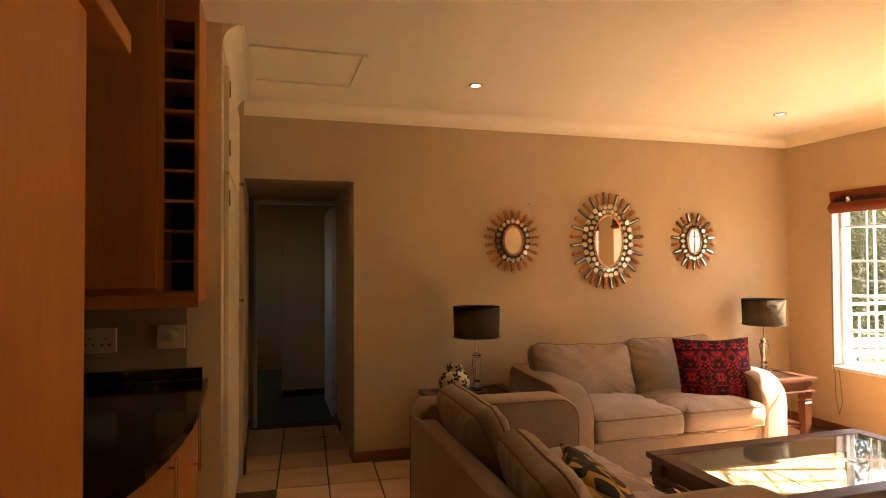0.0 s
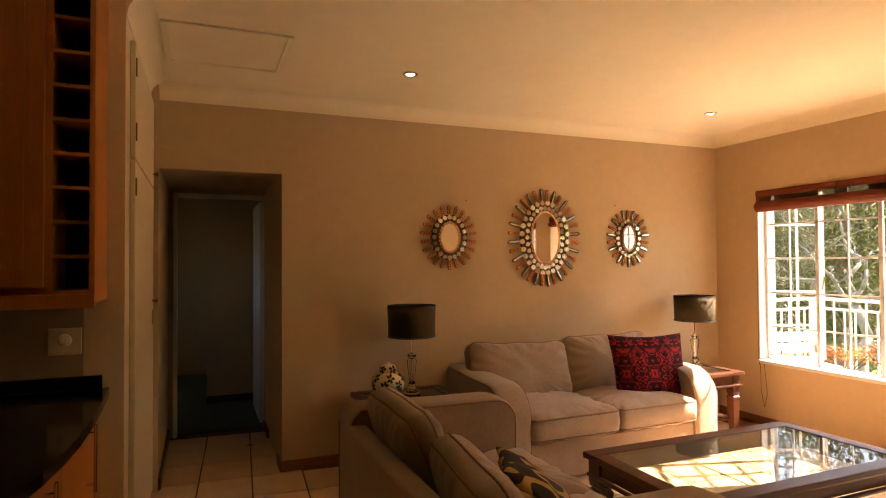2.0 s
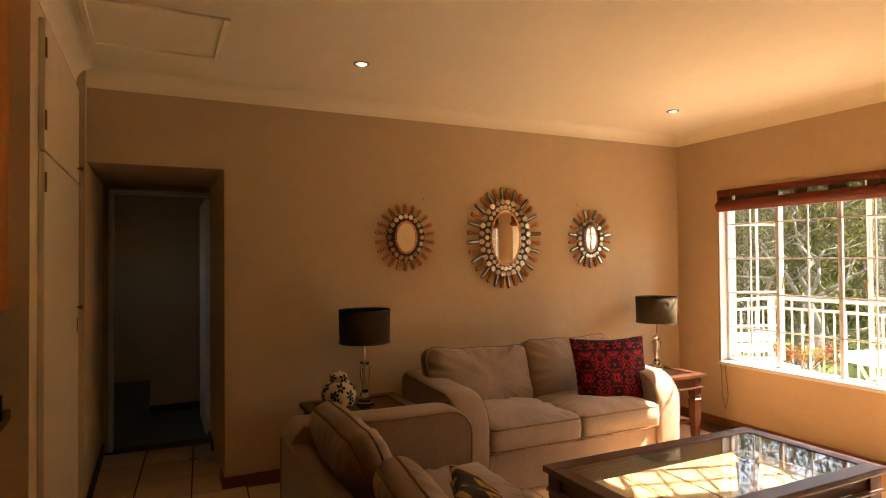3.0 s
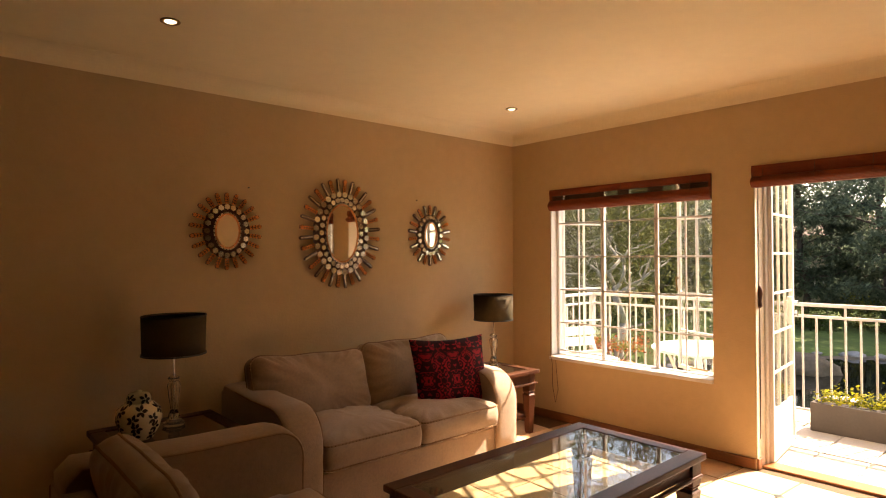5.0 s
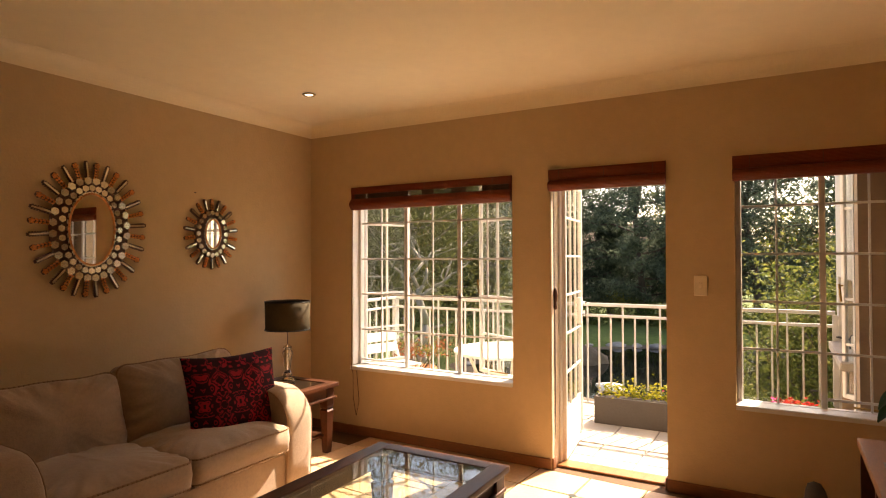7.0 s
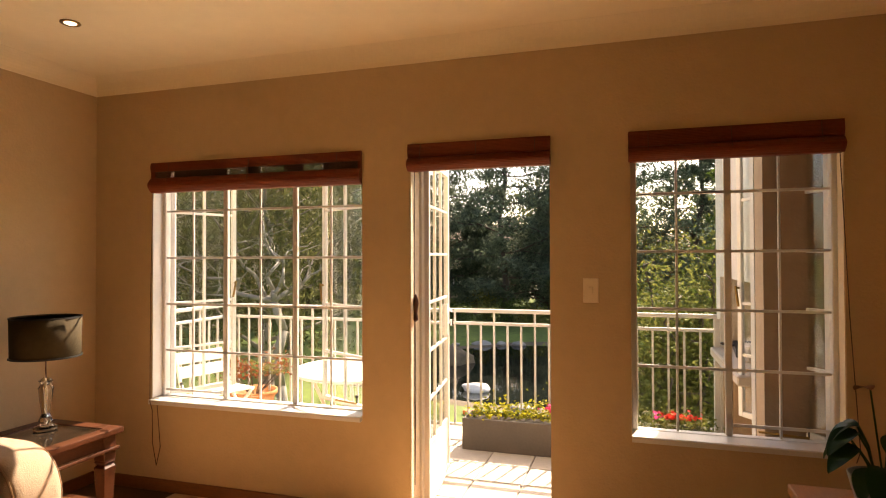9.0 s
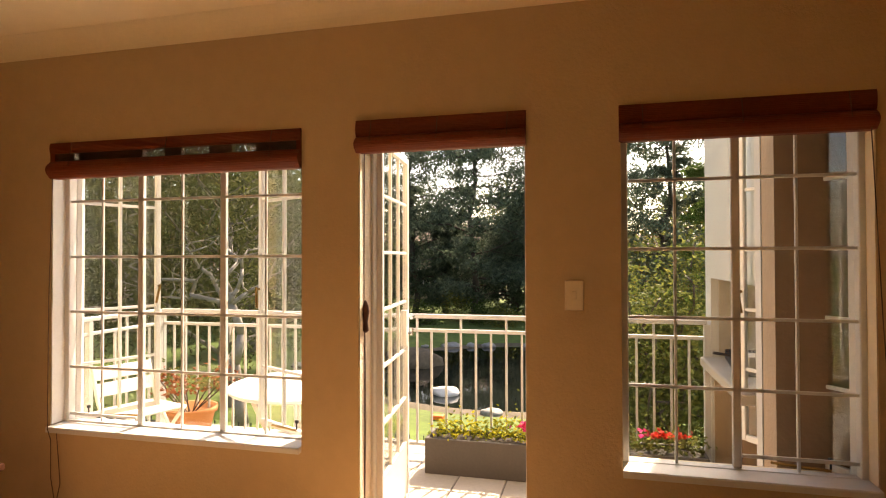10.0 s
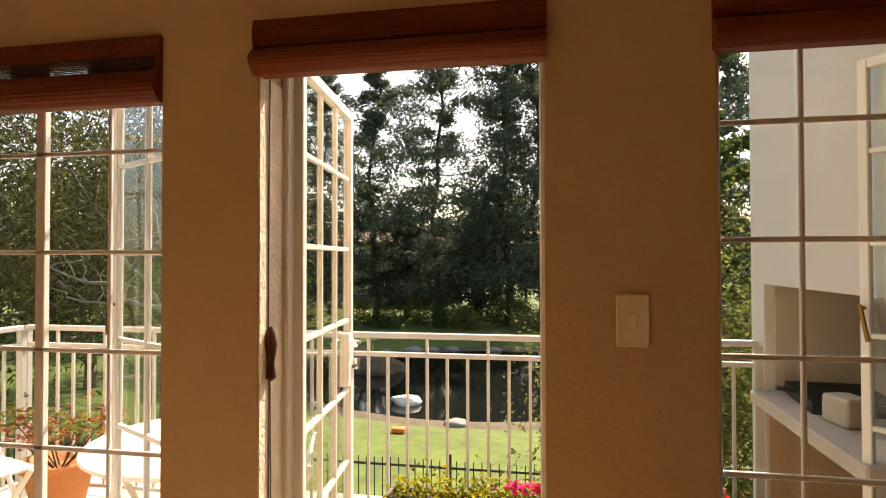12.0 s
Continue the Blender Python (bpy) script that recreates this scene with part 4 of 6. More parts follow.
def sofa(m, W, D, label, seed, back_top, arm_top, slab, backs):
    """A two-seater, its back along y = D, its seat open to -y; x along its width, the origin at the middle of its front."""
    s = empty("sofa", m, label, "sofa", "sofas")
    AW = 0.21
    part("base", box(bmesh.new(), -W / 2 + AW - 0.01, 0.03, 0.02, W / 2 - AW + 0.01, D - slab, 0.27, bevel=0.012, seg=2), M_SOFA, s, "upholstered front rail")
    part("backrest", box(bmesh.new(), -W / 2 + 0.02, D - slab, 0.03, W / 2 - 0.02, D, back_top, bevel=0.022, seg=3), M_SOFA, s, smooth=False)
    for x in (-W / 2 + 0.03, W / 2 - 0.03):
        part("piping", tube(bmesh.new(), [(x, D, 0.05), (x, D, back_top - 0.02), (x, D - 0.02, back_top), (x, D - slab + 0.02, back_top)], 0.0045, 5), M_PIPING, s, "darker piped seam")
    for sx in (-1, 1):
        sofa_arm(sx, W, D, AW, arm_top, s, 0.21 if slab > 0.12 else 0.13)
    cw = (W - 2 * AW) / 2
    for i, cx in enumerate((-cw / 2, cw / 2)):
        piped("seat_cushion", s, pose(cx, 0.325, 0.365), cw - 0.004, 0.69, 0.24, 0.13, 0.05, seed + i, pleat=0.007)
    for i, (cx, y, z, tilt, yaw, bw, bd, bh, sag, slump) in enumerate(backs):
        piped("back_cushion", s, pose(cx, y, z, tilt, 0, yaw), bw, bd, bh, 0.075, 0.075, seed + 7 + i, pleat=0.013 if slab > 0.12 else 0.006, sag=sag, slump=slump)
    for x, y in ((-W / 2 + 0.1, 0.08), (W / 2 - 0.1, 0.08), (-W / 2 + 0.1, D - 0.1), (W / 2 - 0.1, D - 0.1)):
        part("foot", rod(bmesh.new(), (x, y, 0), (x, y, 0.035), 0.025, 0.03), M_DARKWOOD, s)
    return s


sofa(pose(2.485, 3.10, 0), 1.79, 0.93, "beige twill two-seat sofa with piped loose cushions against the wall", 3, 0.62, 0.645, 0.17,
     [(-0.405, 0.645, 0.615, 73, 0, 0.82, 0.47, 0.26, 0.012, 0.03), (0.405, 0.645, 0.615, 73, 0, 0.80, 0.48, 0.26, 0.015, 0.0)])
sofa(pose(1.435, 1.98, 0, 0, 0, 90), 1.74, 0.93, "beige twill two-seat sofa seen from behind its back", 21, 0.655, 0.715, 0.10,
     [(0.325, 0.71, 0.615, 68, 0, 0.65, 0.47, 0.22, 0.0, 0.0), (-0.33, 0.66, 0.565, 62, -7, 0.66, 0.46, 0.22, 0.0, 0.0)])

pil = empty("damask_cushion", pose(3.00, 3.385, 0.605, 0, 0, -14), "crimson and black damask scatter cushion on the sofa", "cushion")
part("cover", spun(cushion(0.60, 0.575, 0.17, 0.6, 20, 5, 0.006), pose(0, 0, 0, 74, 0, 0)), M_PILLOW, pil, smooth=True)
pil2 = empty("patterned_cushion", pose(1.13, 1.90, 0.50, 0, 0, 66), "black and gold ring-patterned scatter cushion on the sofa", "cushion")
part("cover", spun(cushion(0.44, 0.44, 0.14, 0.6, 16, 9, 0.006), pose(0, 0, 0, 40, 5, 0)), M_PILLOW2, pil2, smooth=True)
pil3 = empty("mustard_cushion", pose(1.05, 1.80, 0.47, 0, 0, 70), "mustard scatter cushion on the sofa", "cushion")
part("cover", spun(cushion(0.40, 0.38, 0.11, 0.6, 14, 11, 0.006), pose(0, 0, 0, 48, -4, 0)), M_MUSTARD, pil3, smooth=True)


# ---- tables ----
def turned_leg(h, w):
    """A square leg with a block on top, a waist and a taper."""
    bm = bmesh.new()
    box(bm, -w / 2, -w / 2, h * 0.72, w / 2, w / 2, h, bevel=0.003)
    prof = [(0.30, 0.0), (0.34, 0.06), (0.46, 0.58), (0.50, 0.64), (0.36, 0.67), (0.48, 0.70), (0.42, 0.72)]
    rings = []
    for r, z in prof:
        rr = r * w
        rings.append([bm.verts.new((sx * rr, sy * rr, z * h)) for sx, sy in ((-1, -1), (1, -1), (1, 1), (-1, 1))])
    for a, b in zip(rings, rings[1:]):
        for i in range(4):
            bm.faces.new((a[i], a[(i + 1) % 4], b[(i + 1) % 4], b[i]))
    bm.faces.new(rings[0][::-1])
    return bm


def wood_table(name, x0, y0, x1, y1, h, label, category, glass=True, shelf=False, panel=None, rimw=0.075, legw=0.075):
    cx, cy = (x0 + x1) / 2, (y0 + y1) / 2
    t = empty(name, pose(cx, cy, 0), label, category)
    a, b = (x1 - x0) / 2, (y1 - y0) / 2
    for r in ((-a, -b, a, -b + rimw), (-a, b - rimw, a, b), (-a, -b + rimw, -a + rimw, b - rimw), (a - rimw, -b + rimw, a, b - rimw)):
        part("top_rail", box(bmesh.new(), r[0], r[1], h - 0.032, r[2], r[3], h, bevel=0.006, seg=2), M_DARKWOOD, t)
    if glass:
        part("glass_top", box(bmesh.new(), -a + rimw - 0.004, -b + rimw - 0.004, h - 0.012, a - rimw + 0.004, b - rimw + 0.004, h - 0.004), M_TABLEGLASS, t, "clear glass inlay").visible_shadow = False
    else:
        part("top_panel", box(bmesh.new(), -a + rimw, -b + rimw, h - 0.03, a - rimw, b - rimw, h - 0.005), panel or M_DARKWOOD, t)
    i = 0.035
    for r in ((-a + i, -b + i, a - i, -b + i + 0.022), (-a + i, b - i - 0.022, a - i, b - i), (-a + i, -b + i + 0.022, -a + i + 0.022, b - i - 0.022), (a - i - 0.022, -b + i + 0.022, a - i, b - i - 0.022)):
        part("apron", box(bmesh.new(), r[0], r[1], h - 0.105, r[2], r[3], h - 0.033, bevel=0.003), M_DARKWOOD, t)
    for r in ((-a + 0.012, -b + 0.012, a - 0.012, -b + 0.034), (-a + 0.012, b - 0.034, a - 0.012, b - 0.012), (-a + 0.012, -b + 0.034, -a + 0.034, b - 0.034), (a - 0.034, -b + 0.034, a - 0.012, b - 0.034)):
        part("moulding", box(bmesh.new(), r[0], r[1], h - 0.122, r[2], r[3], h - 0.104, bevel=0.006, seg=2), M_DARKWOOD, t)
    for sx in (-1, 1):
        for sy in (-1, 1):
            part("leg", turned_leg(h - 0.033, legw), M_DARKWOOD, t).matrix_local = pose(sx * (a - 0.065), sy * (b - 0.065), 0)
    if shelf:
        part("shelf", box(bmesh.new(), -a + 0.07, -b + 0.07, 0.12, a - 0.07, b - 0.07, 0.142, bevel=0.004), M_DARKWOOD, t)
    return t


wood_table("coffee_table", 1.675, 1.615, 3.125, 2.385, 0.465, "dark mahogany coffee table with a clear glass top", "coffee table", rimw=0.085, legw=0.09)
wood_table("side_table", 3.46, 3.405, 4.01, 3.955, 0.525, "dark mahogany side table beside the sofa", "side table", glass=False, shelf=True, panel=M_DARKGLASS)
wood_table("side_table", 0.83, 3.36, 1.50, 3.95, 0.53, "dark mahogany side table with a smoked glass top beside the sofas", "side table", glass=False, shelf=True, panel=M_DARKGLASS)


def table_lamp(at, label):
    l = empty("table_lamp", pose(*at), label, "lamp", "table lamps")
    part("foot", lathe(bmesh.new(), [(0.0, 0), (0.058, 0), (0.060, 0.012), (0.045, 0.016), (0.040, 0.026), (0.022, 0.030)], 24), M_CRYSTAL, l, "clear crystal foot")
    part("stem", lathe(bmesh.new(), [(0.022, 0.030), (0.034, 0.05), (0.018, 0.085), (0.030, 0.16), (0.037, 0.225), (0.024, 0.245), (0.034, 0.262), (0.014, 0.28)], 8), M_CRYSTAL, l, "faceted crystal stem")
    part("rod", rod(bmesh.new(), (0, 0, 0.02), (0, 0, 0.44), 0.005), M_CHROME, l)
    sh = bmesh.new()
    lathe(sh, [(0.163, 0.395), (0.165, 0.397), (0.170, 0.610), (0.166, 0.612), (0.163, 0.608), (0.158, 0.399), (0.163, 0.395)], 40)
    part("shade", sh, M_SHADE, l, "dark drum shade", smooth=True)
    for z in (0.397, 0.609):
        part("shade_rim", lathe(bmesh.new(), [(0.166, z - 0.004), (0.172, z - 0.004), (0.172, z + 0.004), (0.166, z + 0.004), (0.166, z - 0.004)], 40), M_BLACK, l)
    part("spider", boxes((-0.165, -0.002, 0.598, 0.165, 0.002, 0.602), (-0.002, -0.165, 0.598, 0.002, 0.165, 0.602)), M_CHROME, l)
    part("bulb", lathe(bmesh.new(), [(0.012, 0.44), (0.014, 0.48), (0.028, 0.52), (0.022, 0.555), (0.0, 0.565)], 14), M_WHITE, l, smooth=True)
    return l


table_lamp((1.222, 3.75, 0.53), "crystal table lamp with a dark drum shade on a side table")
table_lamp((3.835, 3.765, 0.525), "crystal table lamp with a dark drum shade in the corner")

jar = empty("ginger_jar", pose(1.003, 3.60, 0.53), "cream ginger jar painted with dark leaves", "jar")
JP = [(0.055, 0.0), (0.070, 0.008), (0.098, 0.06), (0.110, 0.11), (0.102, 0.155), (0.070, 0.185), (0.050, 0.19)]
part("body", lathe(bmesh.new(), JP, 32), M_JAR, jar, smooth=True)
part("lid", lathe(bmesh.new(), [(0.056, 0.188), (0.058, 0.194), (0.055, 0.225), (0.040, 0.238), (0.012, 0.243), (0.014, 0.250), (0.0, 0.254)], 28), M_JAR, jar, "domed lid", smooth=True)
JO = JP[:-1] + [(0.058, 0.194), (0.055, 0.225), (0.040, 0.238)]
rng = random.Random(4)
for z, t in [(z_, 6.2832 * (i_ + 0.5 * (j_ % 2)) / n_ + 0.3 * j_) for j_, (z_, n_) in enumerate(((0.032, 6), (0.075, 7), (0.118, 7), (0.160, 6), (0.212, 5))) for i_ in range(n_)]:
    for q in range(5):
        bm = bmesh.new()
        aa = q * 1.2566 + rng.uniform(-0.2, 0.2)
        L = 0.031
        d2 = (math.cos(aa), math.sin(aa))
        s2 = (-d2[1], d2[0])
        rows = []
        for u, wd in ((0.12, 0.06), (0.35, 0.22), (0.6, 0.27), (0.82, 0.18), (1.0, 0.03)):
            row = []
            for w in (-wd, 0, wd):
                du, dz = L * (u * d2[0] + w * s2[0]), L * (u * d2[1] + w * s2[1])
                zz = min(max(z + dz, 0.006), 0.236)
                rr = float(np.interp(zz, [p[1] for p in JO], [p[0] for p in JO])) + 0.0022
                th = t + du / max(rr, 0.05)
                row.append(bm.verts.new((rr * math.cos(th), rr * math.sin(th), zz)))
            rows.append(row)
        for a, b in zip(rows, rows[1:]):
            for e in range(2):
                bm.faces.new((a[e], a[e + 1], b[e + 1], b[e]))
        part("painted_leaf", bm, M_JARLEAF, jar, "dark painted leaf")

# cables and papers under the corner table
cab = empty("lamp_cable", pose(3.9, 3.85, 0.0), "white lamp cable and plug on the floor behind the table", "cable")
part("flex", tube(bmesh.new(), [(-0.02, 0.1, 0.5), (-0.05, 0.12, 0.25), (-0.18, 0.05, 0.155), (-0.3, -0.1, 0.16), (-0.2, -0.2, 0.15), (-0.05, -0.12, 0.16)], 0.004), M_WHITE, cab)
bk = empty("magazine_pile", pose(3.70, 3.62, 0.142, 0, 0, 12), "small pile of dark magazines on the low shelf", "magazines")
for k in range(3):
    part("magazine", box(bmesh.new(), -0.12, -0.09, 0.012 * k, 0.12, 0.09, 0.012 * k + 0.010), (M_BLACK, M_MAT, M_SKIRT)[k], bk)

# ---- kitchen ----
wu = empty("wall_cabinet", pose(0, 2.335, 0), "dark beech wall cabinet with a wine rack", "cabinet")
part("carcass", boxes((-1.70, 0.02, 1.30, -0.66, KY - 2.336, 2.60), (-0.66, 0.25, 1.34, -0.536, KY - 2.336, 2.49)), M_BEECH, wu)
part("end_panel", box(bmesh.new(), -0.536, 0.0, 1.30, -0.516, KY - 2.336, 2.60, bevel=0.002), M_BEECH, wu, "sunlit orange beech end panel")
part("pelmet", boxes((-1.70, -0.008, 1.285, -0.516, 0.012, 1.335)), M_BEECH, wu)
part("rack_frame", boxes((-0.672, 0.0, 1.336, -0.652, 0.25, 2.50), (-0.652, 0.0, 2.485, -0.536, 0.25, 2.60), (-0.652, 0.0, 1.336, -0.536, 0.25, 1.35)), M_BEECH, wu)
# the shade deep in the rack is put into this near-black back
part("rack_back", boxes((-0.652, 0.235, 1.35, -0.536, 0.249, 2.485)), M_RECESS_SHADE, wu)
for k in range(1, 9):
    z = 1.35 + k * 1.135 / 9
    part("rack_shelf", box(bmesh.new(), -0.652, 0.002, z - 0.006, -0.536, 0.235, z + 0.006), M_BEECH, wu)
for x0, x1 in ((-1.17, -0.675), (-1.70, -1.175)):
    d = part("cabinet_door", box(bmesh.new(), x0, -0.018, 1.365, x1, 0.0, 2.56, bevel=0.003), M_BEECH, wu)
    part("door_panel", box(bmesh.new(), x0 + 0.06, -0.021, 1.43, x1 - 0.06, -0.0185, 2.50, bevel=0.003), M_BEECH, d)

EDGE = [(-0.505, 2.648), (-0.492, 2.35), (-0.487, 2.1), (-0.487, 1.9), (-0.497, 1.72), (-0.515, 1.56), (-0.545, 1.38), (-0.59, 1.22), (-0.66, 1.06), (-0.78, 0.93), (-0.95, 0.86), (-1.30, 0.84)]
wt = empty("worktop", pose(0, 0, 0), "black granite worktop with a curved end", "worktop")
bm = extrude_profile(bmesh.new(), [(x, y, 0) for x, y in EDGE + [(-2.2, 0.84), (-2.2, 2.648)]], (0, 0, 0.895), (0, 0, 0.93))
part("slab", bm, M_GRANITE, wt)
part("upstand", box(bmesh.new(), -2.2, 2.63, 0.932, -0.53, 2.648, 0.985), M_GRANITE, wt)
bu = empty("base_cabinet", pose(0, 0, 0), "orange beech base cabinet with a curved front", "cabinet")
INS = [(x - 0.05, y + (0.02 if y < 1.2 else 0)) for x, y in EDGE]
part("carcass", extrude_profile(bmesh.new(), [(x - 0.02, y, 0) for x, y in INS + [(-2.2, 0.88), (-2.2, 2.64)]], (0, 0, 0.10), (0, 0, 0.894)), M_BEECH, bu)
part("kickboard", extrude_profile(bmesh.new(), [(x - 0.06, y + 0.01, 0) for x, y in INS + [(-2.15, 0.92), (-2.15, 2.6)]], (0, 0, 0.0), (0, 0, 0.099)), M_DARKWOOD, bu)
for i0, i1 in ((0, 3), (3, 6), (6, 9)):
    seg = INS[i0:i1 + 1]
    poly = [(x, y, 0) for x, y in seg] + [(x - 0.018, y, 0) for x, y in seg[::-1]]
    a, b = Vector((*seg[0], 0)), Vector((*seg[-1], 0))
    d = part("cabinet_door", extrude_profile(bmesh.new(), [((p[0] - a.x) * 1 + a.x, p[1] * 0.996 + 0.004 * (a.y + b.y) / 2, 0) for p in poly], (0, 0, 0.11), (0, 0, 0.885)), M_BEECH, bu)
    hx, hy = seg[1]
    part("bar_handle", rod(rod(rod(bmesh.new(), (hx + 0.03, hy, 0.60), (hx + 0.03, hy, 0.85), 0.006), (hx - 0.002, hy, 0.63), (hx + 0.03, hy, 0.63), 0.004), (hx - 0.002, hy, 0.82), (hx + 0.03, hy, 0.82), 0.004), M_CHROME, d, "steel bar handle")


def socket(x, z, kind_, label):
    s = empty("wall_socket" if kind_ == "double" else "isolator_switch", pose(x, KY, z), label, "socket")
    w, h = (0.075, 0.055) if kind_ == "double" else (0.06, 0.055)
    part("plate", box(bmesh.new(), -w, -0.010, -h, w, -0.001, h, bevel=0.003), M_PLASTIC, s)
    if kind_ == "double":
        for cx in (-0.032, 0.032):
            for dx, dz in ((0, 0.008), (-0.014, -0.018), (0.014, -0.018)):
                part("pin_hole", rod(bmesh.new(), (cx + dx, -0.0112, dz), (cx + dx, -0.0095, dz), 0.0045, seg=10), M_BLACK, s)
    else:
        part("knob", lathe(bmesh.new(), [(0.026, 0), (0.024, 0.016), (0.012, 0.028), (0.0, 0.03)], 20), M_PLASTIC, s).matrix_local = pose(0, -0.01, 0.006, 90)
    return s


socket(-0.965, 1.125, "double", "cream double wall socket above the worktop")
socket(-0.665, 1.130, "single", "cream isolator switch above the worktop")

tall = empty("tall_cabinet", pose(0, 0, 0), "tall orange beech housing panel with a shelf on top", "cabinet")
part("side_panel", box(bmesh.new(), -0.525, -0.9, 0.0, -0.50, 0.66, 1.845, bevel=0.002), M_BEECH, tall)
part("front_panel", box(bmesh.new(), -1.15, 0.63, 0.0, -0.526, 0.655, 1.845), M_BEECH, tall)
part("top_shelf", box(bmesh.new(), -1.15, -0.9, 1.846, -0.477, 0.845, 1.882, bevel=0.002), M_BEECH, tall)

# ---- sideboard with plant, bowl and mat ----
sb = empty("sideboard", pose(3.35, -0.10, 0), "low dark wooden sideboard with an open bay", "sideboard")
part("top", box(bmesh.new(), -0.62, -0.28, 0.585, 0.495, 0.275, 0.62, bevel=0.004), M_OAK, sb, "polished orange-brown top")
for x in (-0.60, -0.06, 0.455):
    part("upright", box(bmesh.new(), x, -0.27, 0.03, x + 0.03, 0.265, 0.584), M_DARKWOOD, sb)
part("back_panel", box(bmesh.new(), -0.57, -0.27, 0.06, 0.455, -0.255, 0.584), M_DARKWOOD, sb)
part("bottom", box(bmesh.new(), -0.60, -0.27, 0.0, 0.485, 0.265, 0.03), M_DARKWOOD, sb)
part("shelf", box(bmesh.new(), -0.57, -0.254, 0.29, 0.454, 0.25, 0.31), M_DARKWOOD, sb)
mt = solid("placemat", box(bmesh.new(), 3.05, -0.16, 0.6205, 3.48, 0.12, 0.6245), M_MAT, "grey woven mat with a frayed edge on the sideboard", "placemat")
pot = empty("potted_anthurium", pose(3.58, -0.035, 0.62), "anthurium with drooping dark leaves in a grey glazed pot", "plant")
part("pot", lathe(bmesh.new(), [(0.055, 0), (0.062, 0.004), (0.088, 0.10), (0.098, 0.14), (0.092, 0.142), (0.085, 0.12), (0.0, 0.118)], 26), M_POTGREY, pot, smooth=True)
part("soil", lathe(bmesh.new(), [(0.084, 0.119), (0.05, 0.126), (0.0, 0.128)], 18), M_SOIL, pot)


def big_leaf(L, W):
    bm = bmesh.new()
    n = 8
    rows = []
    for i in range(n + 1):
        t = i / n
        w = W * (math.sin(math.pi * min(1.0, t * 0.92 + 0.06)) ** 0.75)
        z = 0.10 * L * math.sin(math.pi * t) - 0.55 * L * t * t
        rows.append([bm.verts.new((s * w / 2, L * t * 0.85, z + (0.05 * L * abs(s)))) for s in (-1, -0.5, 0, 0.5, 1)])
    for a, b in zip(rows, rows[1:]):
        for k in range(4):
            bm.faces.new((a[k], a[k + 1], b[k + 1], b[k]))
    return bm


rng = random.Random(8)
for k in range(11):
    a = rng.uniform(0, 360) if k > 4 else (60 + 25 * k)
    r, z = rng.uniform(0.05, 0.12), rng.uniform(0.17, 0.29)
    ex, ey = r * math.cos(radians(a)), r * math.sin(radians(a))
    part("stalk", tube(bmesh.new(), [(0.02 * math.cos(radians(a)), 0.02 * math.sin(radians(a)), 0.12), (ex * 0.6, ey * 0.6, z * 0.8), (ex, ey, z)], 0.004), M_PLANT, pot)
    lf = part("leaf", big_leaf(rng.uniform(0.11, 0.16), rng.uniform(0.06, 0.085)), M_PLANT, pot, "glossy dark green leaf", smooth=True)
    lf.matrix_local = pose(ex, ey, z, -12, rng.uniform(-15, 15), a - 90)
for k, a in enumerate((20, 200)):
    ex, ey, z = 0.05 * math.cos(radians(a)), 0.05 * math.sin(radians(a)), 0.40 + 0.04 * k
    part("stalk", tube(bmesh.new(), [(0, 0, 0.12), (ex, ey, z)], 0.003), M_PLANT, pot)
    part("bloom", big_leaf(0.07, 0.06), M_SKIRT, pot, "faded reddish spathe", smooth=True).matrix_local = pose(ex, ey, z, 20, 0, a - 90)
bowl = empty("glazed_bowl", pose(3.415, -0.085, 0.6246), "orange-brown glazed bowl on the sideboard", "bowl")
part("body", lathe(bmesh.new(), [(0.045, 0), (0.05, 0.006), (0.085, 0.05), (0.112, 0.095), (0.108, 0.097), (0.08, 0.055), (0.04, 0.014), (0.0, 0.012)], 28), M_BOWL, bowl, smooth=True)

# dining chair whose rounded back shows beside the sideboard
ch = empty("dining_chair", pose(2.35, 0.17, 0, 0, 0, 0), "dark padded dining chair with a rounded back", "chair")
part("backrest", spun(boxed_cushion(0.40, 0.50, 0.08, 0.035, 0.15, 3, 0.001)[0], pose(0, 0.20, 0.578, 84)), M_SHADE, ch, smooth=True)
part("seat", spun(cushion(0.44, 0.44, 0.09, 0.3, 10, 4, 0.0), pose(0, 0, 0.44)), M_SHADE, ch, smooth=True)
for x in (-0.18, 0.18):
    for y in (-0.18, 0.18):
        part("leg", rod(bmesh.new(), (x, y, 0), (x * 0.9, y * 0.9, 0.42), 0.014, 0.018), M_DARKWOOD, ch)

# ---- balcony ----
BX, BY0, BY1, BZ = 6.10, 0.06, 4.30, -0.02
balc = solid("balcony_floor", boxes((4.50, -0.9, -0.22, BX + 0.10, BY1 + 0.1, BZ - 0.008)), M_BALGROUT, "pale tiled balcony floor", kind="structure")
# shaded side wall: the shade is part of the render's colour
solid("wall_balcony_side", boxes((WX2, -1.4, -3.0, 5.2, -0.95, 3.4)), M_SHADEWALL, "outer wall with shade put into its beige render", kind="structure")
solid("wall_outer", boxes((WX2 + 0.001, -0.95, 2.62, WX2 + 0.05, 8.3, 3.4), (WX2 + 0.001, 4.65, -3.0, WX2 + 0.05, 8.3, 2.62)), M_OUTWALL, "white rendered outer wall", kind="structure")

